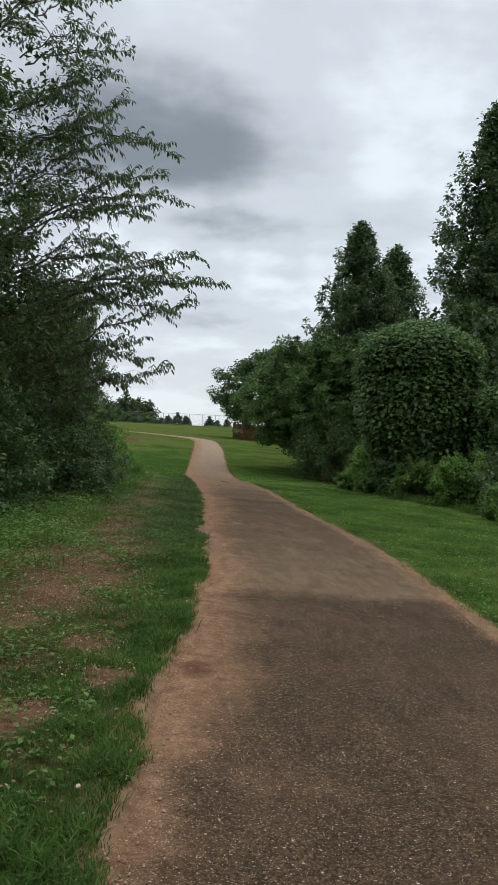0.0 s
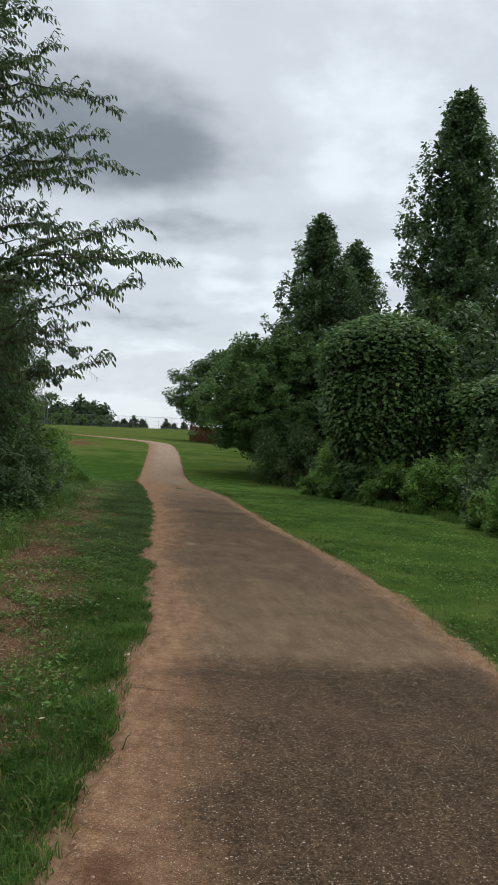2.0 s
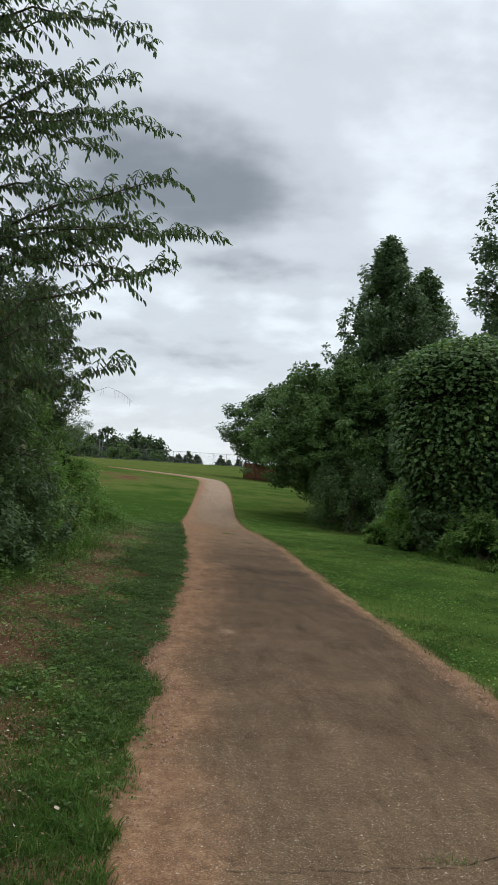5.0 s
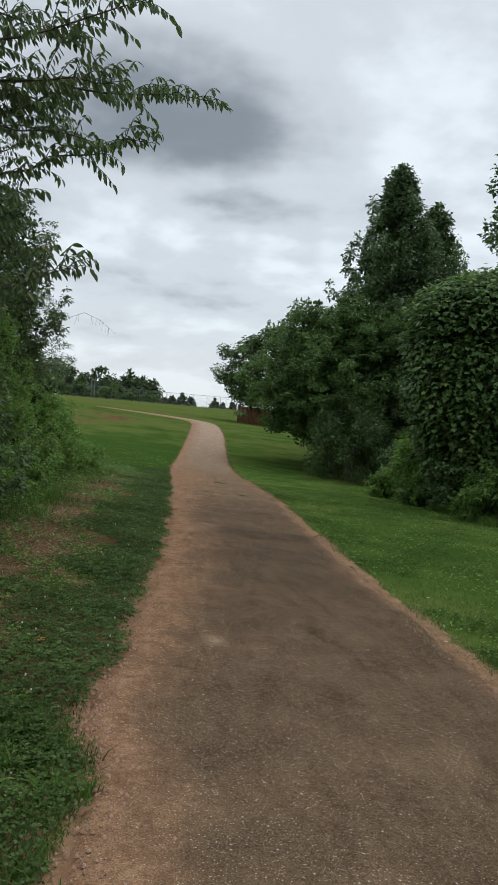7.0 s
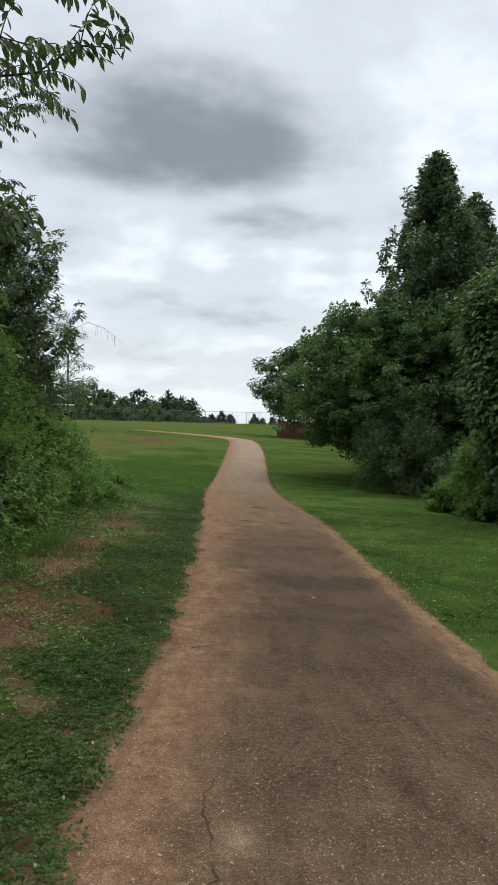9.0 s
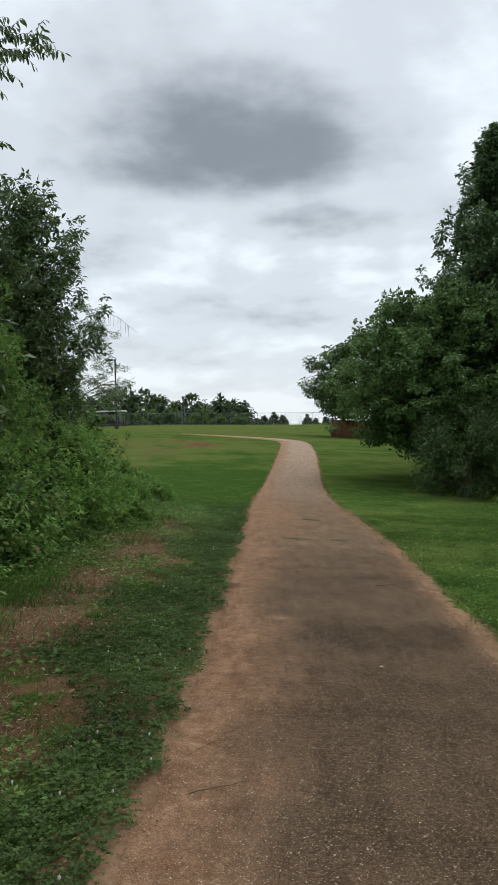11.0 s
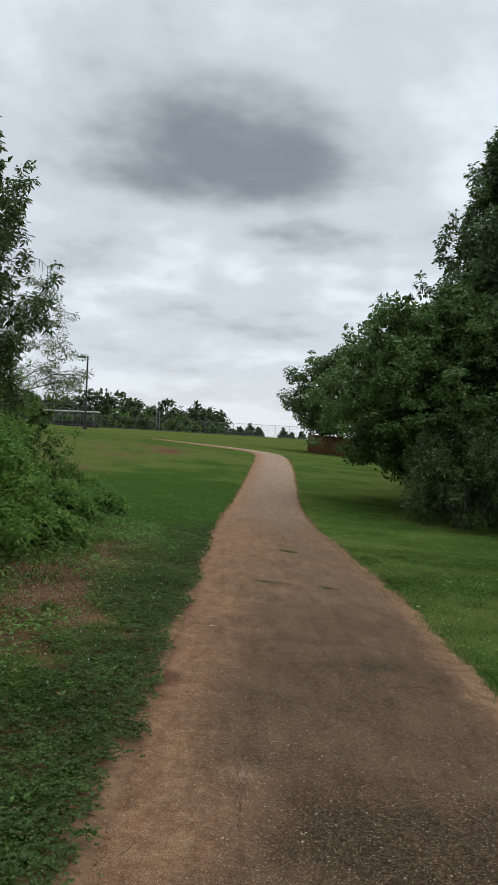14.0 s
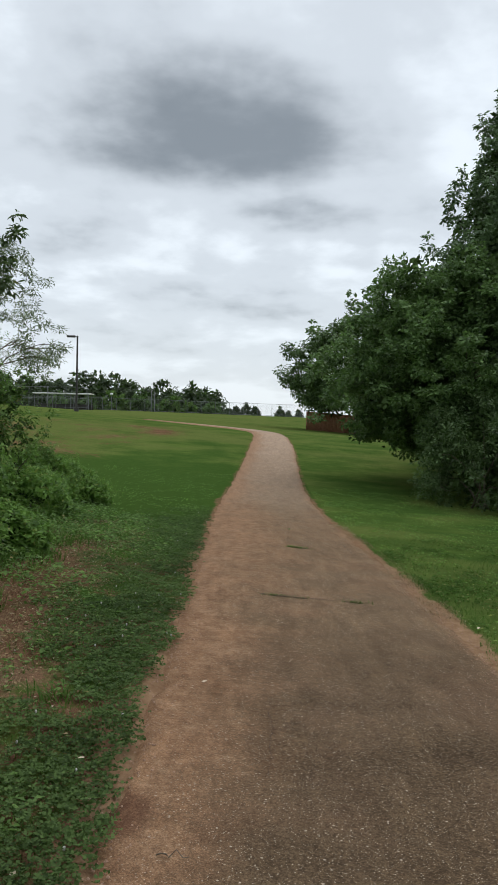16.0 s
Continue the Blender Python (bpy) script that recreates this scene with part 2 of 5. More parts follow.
    col = m.mix(1.0, col, m.ramp(speck.outputs[0], (0.0, (0.60, 0.58, 0.57)), (0.5, (0.86, 0.86, 0.86)), (1.0, (1.2, 1.2, 1.2))), "MULTIPLY")
    col = m.mix(m.range(m.noise(60, 4, 0.7), 0.62, 0.78, 0.0, 0.4), col, (0.045, 0.030, 0.022))
    m.bump(m.math("ADD", m.math("MULTIPLY", grit.outputs["Distance"], -1.0), m.math("MULTIPLY", speck.outputs[1], 0.6)), 0.22, 0.005)
    return m.done(col, m.range(dust, 0.0, 0.6, 0.85, 0.97), 0.03)


def plain_material(name, a, b, scale=6, rough=0.7, metal=0.0):
    m = Nodes(name)
    f = m.noise(scale, 5)
    m.bsdf.inputs["Metallic"].default_value = metal
    m.bump(f, 0.2, 0.005)
    return m.done(m.ramp(f, (0.3, a), (0.7, b)), rough)


TURF, ASPHALT = ground_material(), path_material()
LEAF_NEAR = leaf_material("cherry_leaf", (0.054, 0.090, 0.036), (0.126, 0.184, 0.074), (0.17, 0.17, 0.06), through=0.26, rough=0.42, spec=0.24)
LEAF_BRUSH = leaf_material("brush_leaf", (0.066, 0.130, 0.032), (0.164, 0.278, 0.070), (0.22, 0.18, 0.07), 0.5, 0.32, 0.12)
LEAF_BRIGHT = leaf_material("fresh_leaf", (0.074, 0.150, 0.034), (0.184, 0.316, 0.072), (0.25, 0.27, 0.08), 0.5, 0.36, 0.12)
LEAF_GUM = leaf_material("gum_leaf", (0.048, 0.086, 0.040), (0.136, 0.208, 0.092), None, 0.42, 0.24, 0.28)
LEAF_ROUND = leaf_material("elm_leaf", (0.050, 0.098, 0.032), (0.140, 0.232, 0.072), None, 0.45, 0.28, 0.22)
LEAF_DARK = leaf_material("privet_leaf", (0.050, 0.088, 0.036), (0.118, 0.186, 0.068), None, 0.5, 0.22, 0.18)
LEAF_VINE = leaf_material("vine_leaf", (0.046, 0.094, 0.032), (0.132, 0.220, 0.072), (0.22, 0.29, 0.08), 0.5, 0.26, 0.18)
LEAF_WILLOW = leaf_material("willow_leaf", (0.090, 0.128, 0.060), (0.170, 0.225, 0.105))
# darker leaf colour: the shade of a crown's heart put into the colour
LEAF_INNER_SHADE = leaf_material("inner_leaf_shade", (0.040, 0.070, 0.022), (0.080, 0.130, 0.038), None, 0.6, 0.1, 0.08)
LEAF_FAR = leaf_material("far_leaf", (0.045, 0.070, 0.040), (0.095, 0.128, 0.068), None)
BLADE = leaf_material("grass_blade", (0.040, 0.086, 0.018), (0.096, 0.174, 0.038), (0.24, 0.22, 0.09), 0.7, 0.35, 0.04)
CLOVER = leaf_material("clover_leaf", (0.026, 0.052, 0.015), (0.110, 0.172, 0.052), None, 0.65, 0.3, 0.1)
BARK = bark_material("bark", (0.05, 0.04, 0.032), (0.16, 0.13, 0.10))
STEEL = plain_material("galvanised_steel", (0.16, 0.17, 0.17), (0.24, 0.25, 0.25), 8, 0.5, 0.7)
BRONZE = plain_material("bronze_paint", (0.035, 0.032, 0.03), (0.055, 0.05, 0.046), 8, 0.5)
CEDAR = plain_material("red_stained_wood", (0.21, 0.092, 0.048), (0.31, 0.150, 0.085), 5, 0.8)
DRY = leaf_material("dry_leaf", (0.14, 0.088, 0.045), (0.30, 0.22, 0.125), (0.48, 0.42, 0.32), 0.8, 0.1, 0.1)
CLAY = plain_material("clay_crumb", (0.20, 0.10, 0.06), (0.40, 0.27, 0.19), 60, 0.95)
CRACK = plain_material("crack_earth", (0.038, 0.026, 0.018), (0.085, 0.056, 0.038), 40, 1.0)
PETAL = plain_material("clover_petal", (0.38, 0.36, 0.33), (0.60, 0.58, 0.54), 90, 0.8)
WHITE = plain_material("white_paint", (0.70, 0.70, 0.68), (0.80, 0.80, 0.79), 8, 0.6)

# ---- ground ----
PY = [-60, 0, 10, 14, 20, 27, 33, 40, 45, 52, 60, 67, 75, 96, 120, 218, 240, 320, 600, 4000]
PZ = [0.3, -0.09, -0.05, -0.08, -0.1, -0.13, -0.28, -0.52, -0.47, -0.05, 0.55, 1.02, 1.22, 1.45, 2.0, 4.3, 4.5, 2.4, -6, -40]


def ground_z(x, y):
    x, y = np.asarray(x, float), np.asarray(y, float)
    along = sum(np.interp(y + d, PY, PZ) for d in (-4, -2, 0, 2, 4)) / 5
    return along - 0.058 * np.clip(x - 1.5, -40, 30) * np.interp(y, [0, 60, 100, 120, 170], [1, 1, 1.15, 0.9, 0.3])


LY = [-10, 0, 2.7, 3.8, 4.9, 5.8, 6.2, 7, 9, 12, 12.8, 14.3, 16, 20, 27, 35, 41, 50, 60, 66.5]
LX = [-0.9, -0.5, -0.32, -0.24, -0.17, -0.12, 0.03, 0.04, 0.2, 0.29, 0.19, 0.25, 0.34, 0.39, 0.28, 0.05, -0.03, 0.25, 0.56, 0.72]
RY = [-10, 0, 6.7, 9, 12, 15, 20, 27, 35, 45, 52, 60, 66.5]
RX = [2.2, 2.45, 2.7, 2.88, 2.97, 2.9, 2.75, 2.75, 2.62, 2.55, 2.68, 2.87, 2.78]


def left_edge(y):
    return np.interp(y, LY, LX)


def right_edge(y):
    return np.interp(y, RY, RX)


def wobble(x, y, scale, seed=0.0):
    """Smooth noise in -1..1 from sums of sines, for numpy arrays."""
    x, y = np.asarray(x, float) * scale, np.asarray(y, float) * scale
    out = 0
    for k, (a, b, c) in enumerate(((1.0, 0.6, 0.3), (-0.7, 1.3, 1.9), (2.1, -0.9, 4.0), (1.4, 2.3, 0.7), (-3.1, 1.7, 2.2), (3.7, 3.3, 5.1))):
        out = out + np.sin(a * x + b * y + c + seed * (k + 1)) / (1 + 0.45 * k)
    return out / 2.6


def mesh_object(name, verts, faces, material, parent=None, label="", smooth=False, uv=None):
    """A mesh object from numpy arrays: verts (n, 3), faces (m, 3 or 4)."""
    me = bpy.data.meshes.new(name)
    verts, faces = np.asarray(verts, np.float32), np.asarray(faces, np.int32)
    k = faces.shape[1]
    me.vertices.add(len(verts))
    me.vertices.foreach_set("co", verts.ravel())
    me.loops.add(faces.size)
    me.loops.foreach_set("vertex_index", faces.ravel())
    me.polygons.add(len(faces))
    me.polygons.foreach_set("loop_start", np.arange(0, faces.size, k, dtype=np.int32))
    if smooth:
        me.polygons.foreach_set("use_smooth", np.ones(len(faces), dtype=bool))
    me.update(calc_edges=True)
    me.validate()
    me.materials.append(material)
    ob = new(name, me)
    if parent:
        ob.parent = parent
    if label:
        ob["label"] = label
    return ob


def add_attribute(ob, name, values):
    a = ob.data.attributes.new(name, "FLOAT", "POINT")
    a.data.foreach_set("value", np.asarray(values, np.float32).ravel())


def grid_faces(rows, cols):
    i = np.arange(rows * cols).reshape(rows, cols)
    return np.stack([i[:-1, :-1], i[:-1, 1:], i[1:, 1:], i[1:, :-1]], -1).reshape(-1, 4)


def spaced(fine, lo, hi, far, ratio=1.22):
    """Coordinates: even steps from lo to hi, growing outside to +-far."""
    mid = list(np.arange(lo, hi + 1e-6, fine))
    step, up = fine, [mid[-1]]
    while up[-1] < far:
        step *= ratio
        up.append(up[-1] + step)
    step, dn = fine, [mid[0]]
    while dn[-1] > -far:
        step *= ratio
        dn.append(dn[-1] - step)
    return np.array(dn[:0:-1] + mid + up[1:])


def relief(x, y):
    return 0.018 * wobble(x, y, 1.7) + 0.012 * wobble(x, y, 5.3, 1.0)


def bare_patch(x, y):
    """How far the verge left of the path is worn bare, 0..1."""
    d = left_edge(y) - x
    patch = np.clip(np.interp(y, [7, 10, 13, 16], [0.34, 0.42, 0.46, 0.34]) + 0.5 * wobble(x, y, 1.1, 3.0) + 0.6 * wobble(x, y, 3.1, 1.5) + 0.55 * wobble(x, y, 9.0, 2.5), 0, 1)
    band = np.clip(1 - np.abs(d - np.interp(y, [10, 13], [1.15, 1.45])) / np.interp(y, [10, 13], [0.95, 0.85]), 0, 1) ** 0.6 * np.interp(y, [0, 4.2, 5.5, 30, 36], [0.1, 0.15, 1, 1, 0])
    spots = 0 * d
    for cx, cy, rx, ry in ((-0.43, 4.95, 0.18, 0.26), (-0.62, 5.7, 0.22, 0.3), (-0.75, 4.3, 0.12, 0.2), (-1.13, 7.24, 0.4, 0.8), (-0.75, 8.6, 0.25, 0.5), (-1.05, 12.8, 0.45, 1.3), (-1.05, 20.4, 0.35, 0.8), (-1.1, 22.4, 0.4, 0.9), (-0.95, 25.2, 0.4, 1.3), (-0.8, 17.6, 0.3, 0.7)):
        spots = np.maximum(spots, 0.95 * np.exp(-(((x - cx) / rx) ** 2 + ((y - cy) / ry) ** 2)))
    spots = np.clip(spots + spots * (0.5 * wobble(x, y, 9.0, 2.5) + 0.3 * wobble(x, y, 21.0, 0.5)), 0, 1)
    return np.maximum(patch * band, spots)


def build_ground():
    xs, ys = spaced(0.13, -5, 9, 3000), spaced(0.16, -2, 48, 3500, 1.12)
    X, Y = np.meshgrid(xs, ys)
    le, re = left_edge(Y), right_edge(Y)
    inside = (X > le + 0.12) & (X < re - 0.12) & (Y < 66.5)
    near = np.clip(1 - np.abs(Y - 20) / 60, 0, 1)
    Z = ground_z(X, Y) + relief(X, Y) * near * np.clip(np.minimum(np.abs(X - le), np.abs(X - re)) * 2, 0.1, 1)
    Z = Z - np.where(inside, 0.07, 0.0)
    dl, dr = le - X, X - re
    wl = 0.10 + 0.10 * wobble(0 * Y, Y, 1.1) + 0.10 * wobble(X, Y, 3.7)
    on_run = (Y < 68) * np.interp(Y, [26, 45], [1.0, 0.55])
    bare = np.clip(1.0 - dl / np.maximum(wl, 0.05), 0, 1) * (dl > -0.6) * on_run
    wr = 0.17 + 0.12 * wobble(0 * Y, Y, 1.5, 2.0) + 0.09 * wobble(X, Y, 4.1)
    bare = np.maximum(bare, np.clip(1.0 - dr / np.maximum(wr, 0.05), 0, 1) * (dr > -0.6) * on_run)
    bare = np.maximum(bare, 0.95 * bare_patch(X, Y))
    field = np.clip(0.62 + 0.45 * wobble(X, Y, 0.35, 0.5) + 0.35 * wobble(X, Y, 1.3, 0.8), 0, 1) * np.interp(Y, [47, 52, 68, 76], [0, 0.75, 0.75, 0]) * np.clip((dl - 2.0) / 3, 0, 1)
    bare = np.maximum(bare, field * 0.98)
    # the open verge is thin: earth shows between its plants
    verge = np.clip(1 - np.maximum(0, np.abs(dl - 0.9) - 1.1) / 0.6, 0, 1) * np.interp(Y, [0, 2, 28, 33], [1, 1, 1, 0])
    bare = np.maximum(bare, verge * (np.interp(Y, [0, 4, 6, 13, 16, 33], [0.45, 0.5, 0.62, 0.62, 0.52, 0.50]) + np.clip(dl - 0.8, 0, 0.5) * 0.35 + 0.25 * wobble(X, Y, 2.0, 4.0) + 0.22 * wobble(X, Y, 8.0, 1.0)))
    lush = np.interp(Y, [28, 34, 47, 52, 62, 75, 100, 200], [0.9, 1.5, 1.5, 0.4, 0.1, 0.3, 0.1, 0.0]) + 0.3 * wobble(X, Y, 0.15, 2.0)
    lush = np.where(X > re, np.interp(Y, [0, 40, 60, 90], [0.6, 0.5, 0.45, 0.25]), lush)
    ob = mesh_object("ground", np.stack([X, Y, Z], -1).reshape(-1, 3), grid_faces(len(ys), len(xs)), TURF, smooth=True)
    add_attribute(ob, "bare", bare)
    add_attribute(ob, "lush", lush)
    add_attribute(ob, "edge", np.clip(np.exp(-(dl / 0.13) ** 2) + np.exp(-(dr / 0.3) ** 2), 0, 1) * np.interp(Y, [24, 42], [0.85, 0.3]))
    return tagged(ob, "mown green turf with bare red clay patches", "ground", kind="structure")


build_ground()


def build_path():
    ys = np.concatenate([np.arange(-8, 34, 0.09), np.arange(34, 66.5, 0.4)])
    L = np.stack([left_edge(ys), ys], -1)
    R = np.stack([right_edge(ys), ys], -1)
    turnL = np.array([(0.72, 66.5), (0.62, 69.5), (0.2, 72.3), (-1.0, 75.2), (-3.4, 78.2), (-4.6, 79.6), (-5.8, 81.0), (-7.0, 82.4), (-8.0, 83.6)])
    turnR = np.array([(2.78, 66.5), (2.6, 69.8), (2.1, 73.4), (0.9, 76.8), (-1.5, 80.2), (-3.4, 81.6), (-5.2, 82.6), (-6.8, 83.2), (-7.98, 83.7)])
    k = np.linspace(0, 8, 70)
    tl = np.stack([np.interp(k, np.arange(9), turnL[:, i]) for i in (0, 1)], -1)
    tr = np.stack([np.interp(k, np.arange(9), turnR[:, i]) for i in (0, 1)], -1)
    L, R = np.concatenate([L, tl[1:]]), np.concatenate([R, tr[1:]])
    jag = 0.05 * wobble(0 * L[:, 1], L[:, 1], 2.7) + 0.035 * wobble(0 * L[:, 1], L[:, 1], 9.0, 2.0)
    L[:, 0] += jag
    jag = 0.045 * wobble(0 * L[:, 1], L[:, 1], 2.3, 4.0) + 0.035 * wobble(0 * L[:, 1], L[:, 1], 8.0, 1.0)
    R[:, 0] += jag
    cols = 27
    u = np.linspace(0, 1, cols)
    P = L[:, None, :] * (1 - u)[None, :, None] + R[:, None, :] * u[None, :, None]
    X, Y = P[..., 0], P[..., 1]
    edge = np.minimum(u, 1 - u)[None, :] * 2.6
    Z = ground_z(X, Y) + 0.012 * np.clip(edge / 0.25, 0, 1) + 0.006 * wobble(X, Y, 1.3, 2.0)
    Z = Z + 0.05 * np.clip((Y - 64) / 4, 0, 1)
    Z = np.where(edge < 1e-6, Z - 0.07, Z)
    ob = mesh_object("path", np.stack([X, Y, Z], -1).reshape(-1, 3), grid_faces(len(L), cols), ASPHALT, smooth=True)
    dl, dr = X - L[:, None, 0], R[:, None, 0] - X
    wl = np.interp(Y, [0, 5, 8, 12, 24], [0.52, 0.58, 0.75, 0.8, 0.9]) + 0.22 * wobble(0 * Y, Y, 0.55) + 0.20 * wobble(X, Y, 2.1)
    dust = np.clip(1.05 - dl / wl, 0, 1) ** 0.9
    dust = np.maximum(dust, 0.9 * np.clip(1.0 - dr / (0.30 + 0.12 * wobble(0 * Y, Y, 0.9, 2.0)), 0, 1))
    dust = np.maximum(dust, 0.25 * np.clip(1 - dl / 1.4, 0, 1))
    # paler stretches along the path, darker before y 8 and in a band near 20.75
    yy = Y + 0.25 * wobble(X, Y, 1.2, 3.0)
    pale_tone = np.interp(yy, [7.4, 8.3, 12, 15.5, 17.5, 18.6, 19.6, 20.5, 22.1, 23.5, 25, 26.5, 31, 36, 42, 66], [0.05, 0.75, 0.55, 0.44, 0.42, 0.36, 0.42, 0.52, 0.5, 0.45, 0.55, 0.7, 0.8, 0.95, 1.1, 1.4])
    pale_tone = pale_tone - 0.55 * np.exp(-(((yy - 20.75) / 0.36) ** 2)) * np.clip((dl - 0.75) / 0.5, 0, 1)
    for cx, cy, rx, ry in ((1.0, 21.1, 0.14, 0.13), (0.67, 20.3, 0.2, 0.10), (0.93, 14.5, 0.12, 0.2), (0.62, 22.36, 0.22, 0.07), (0.5, 24.0, 0.16, 0.08), (0.55, 26.4, 0.25, 0.12), (0.5, 29.5, 0.3, 0.2), (0.55, 33.0, 0.35, 0.3), (0.5, 16.6, 0.16, 0.1)):
        pale_tone = np.maximum(pale_tone, 1.3 * np.exp(-(((X - cx) / rx) ** 2 + ((Y - cy) / ry) ** 2)))
    dust = np.maximum(dust, np.interp(Y, [22, 28, 34, 37, 41, 60], [0, 0.65, 0.8, 0.75, 0.4, 0.2]) * np.clip(1.35 - dl / 1.6, 0.4, 1))
    add_attribute(ob, "dust", dust)
    add_attribute(ob, "pale_tone", pale_tone)
    damp = 0 * X
    for cx, cy, rx, ry in ((0.44, 22.62, 0.16, 0.26), (0.10, 5.2, 0.12, 0.26), (0.30, 17.6, 0.08, 0.2)):
        damp = np.maximum(damp, np.exp(-(((X - cx) / rx) ** 2 + ((Y - cy) / ry) ** 2)))
    add_attribute(ob, "damp", damp)
    return tagged(ob, "red-brown worn asphalt footpath with clay dust along its edges", "path", kind="structure")


PATH_OBJECT = build_path()

# ---- plants ----
OVAL = (np.array([(0, 0, 0), (0.42, -0.24, 0.07), (0.5, 0, 0), (0.42, 0.24, 0.07), (1, 0, -0.10)]), np.array([(0, 1, 4, 2), (0, 2, 4, 3)]))
LANCE = (np.array([(0, 0, 0), (0.30, -0.17, 0.05), (0.68, -0.145, 0.03), (0.30, 0.17, 0.05), (0.68, 0.145, 0.03), (1, 0, -0.10)]), np.array([(0, 1, 2, 5), (0, 5, 4, 3)]))
DIAMOND = (np.array([(0, 0, 0), (0.45, -0.27, 0.07), (1, 0, -0.10), (0.45, 0.27, 0.07)]), np.array([(0, 1, 2, 3)]))
HEART = (np.array([(0.05, 0, 0), (-0.02, -0.30, 0.02), (0.35, -0.46, 0.04), (0.5, 0, 0.10), (0.35, 0.46, 0.04), (-0.02, 0.30, 0.02), (1, 0, -0.12)]),
         np.array([(0, 1, 2, 3), (3, 2, 6, 6), (3, 6, 4, 4), (0, 3, 4, 5)]))
WIDE = (np.array([(0, 0, 0), (0.6, -0.46, 0.05), (1.0, 0, -0.03), (0.6, 0.46, 0.05)]), np.array([(0, 1, 2, 3)]))
SLIM = (np.array([(0, 0, 0), (0.4, -0.10, 0.02), (1, 0, -0.08), (0.4, 0.10, 0.02)]), np.array([(0, 1, 2, 3)]))


def unit(v):
    return v / np.maximum(np.linalg.norm(v, axis=-1, keepdims=True), 1e-9)


def leaf_arrays(pos, way, up, size, shape):
    """Vertices and faces of leaves at pos, pointing along way, faces towards up."""
    tv, tf = shape
    x = unit(way)
    y = unit(np.cross(up, x))
    z = np.cross(x, y)
    s = np.broadcast_to(np.asarray(size, float).reshape(-1, 1, 1), (len(pos), 1, 1))
    local = tv[None] * s
    V = pos[:, None] + local[..., 0:1] * x[:, None] + local[..., 1:2] * y[:, None] + local[..., 2:3] * z[:, None]
    F = tf[None] + (np.arange(len(pos)) * len(tv))[:, None, None]
    return V.reshape(-1, 3), F.reshape(-1, tf.shape[1])


def leaves(name, pos, way, up, size, shape, material, parent=None, label=""):
    V, F = leaf_arrays(pos, way, up, size, shape)
    if shape is HEART:
        tri = []
        for a, b in ((0, 1), (2, 3)):
            tri.append(F[:, [0, 1, 2]] if a == 0 else F[:, [0, 2, 3]])
        F = np.concatenate(tri)
        F = F[(F[:, 0] != F[:, 1]) & (F[:, 1] != F[:, 2]) & (F[:, 0] != F[:, 2])]
    return mesh_object(name, V, F, material, parent, label)


def tube(points, r0, r1, sides=7):
    """A tapered tube along points: verts and quads."""
    p = np.asarray(points, float)
    n = len(p)
    d = unit(np.gradient(p, axis=0))
    ref = np.where(np.abs(d[:, 2:3]) > 0.9, np.array([[1.0, 0, 0]]), np.array([[0, 0, 1.0]]))
    a = unit(np.cross(d, ref))
    b = np.cross(d, a)
    ang = np.linspace(0, 2 * np.pi, sides, endpoint=False)
    r = np.linspace(r0, r1, n)[:, None, None]
    V = p[:, None] + r * (np.cos(ang)[None, :, None] * a[:, None] + np.sin(ang)[None, :, None] * b[:, None])
    i = np.arange(n * sides).reshape(n, sides)
    j = np.roll(i, -1, axis=1)
    F = np.stack([i[:-1], j[:-1], j[1:], i[1:]], -1).reshape(-1, 4)
    return V.reshape(-1, 3), F


def joined(chunks):
    V, F, k = [], [], 0
    for v, f in chunks:
        V.append(v), F.append(f + k)
        k += len(v)
    return np.concatenate(V), np.concatenate(F)


def arc(a, b, sag, n=7, rng=None, wob=0.0):
    t = np.linspace(0, 1, n)[:, None]
    p = np.asarray(a, float) * (1 - t) + np.asarray(b, float) * t
    p[:, 2] += sag * (4 * t * (1 - t))[:, 0]
    if rng is not None:
        p[1:-1] += rng.normal(0, wob, (n - 2, 3))
    return p


def clump_leaves(rng, centres, radii, per, flat=0.75, droop=0.35, outward=None):
    """Leaf places and ways scattered through clumps; they point outwards and droop."""
    count = np.maximum(6, per * (radii / np.mean(radii)) ** 1.7).astype(int)
    c = np.repeat(centres, count, axis=0)
    r = np.repeat(radii, count)[:, None]
    d = unit(rng.normal(size=(len(c), 3)))
    rad = rng.random((len(c), 1)) ** 0.45
    off = d * rad * r
    off[:, 2] *= flat
    pos = c + off
    way = unit(d + rng.normal(0, 0.95, d.shape))
    way[:, 2] = way[:, 2] * 0.6 - droop
    up = unit(rng.normal(0, 0.45, d.shape) + np.array([0, 0, 0.8]) + 0.5 * d)
    return pos, way, up


def crown_centres(rng, n, base, h0, h1, radius, shell=0.5, lump=0.16, seed=0.0, lean=(0, 0)):
    """Clump centres inside an envelope: radius(k) at k = 0 (foot of the crown) .. 1 (top)."""
    out = []
    peak = max(radius(k) for k in np.linspace(0, 1, 21))
    while len(out) < n:
        k = rng.random()
        rk = radius(k)
        if rng.random() > rk / peak + 0.16:
            continue
        a = rng.random() * 2 * math.pi
        lumps = 1 + lump * float(wobble(2.2 * math.cos(a) + seed, 2.2 * math.sin(a) + 6 * k, 1.5, seed))
        q = rk * lumps * (shell + (1 - shell) * rng.random() ** 0.5)
        z = h0 + (h1 - h0) * k
        out.append((base[0] + q * math.cos(a) + lean[0] * k, base[1] + q * math.sin(a) + lean[1] * k, z))
    return np.array(out)


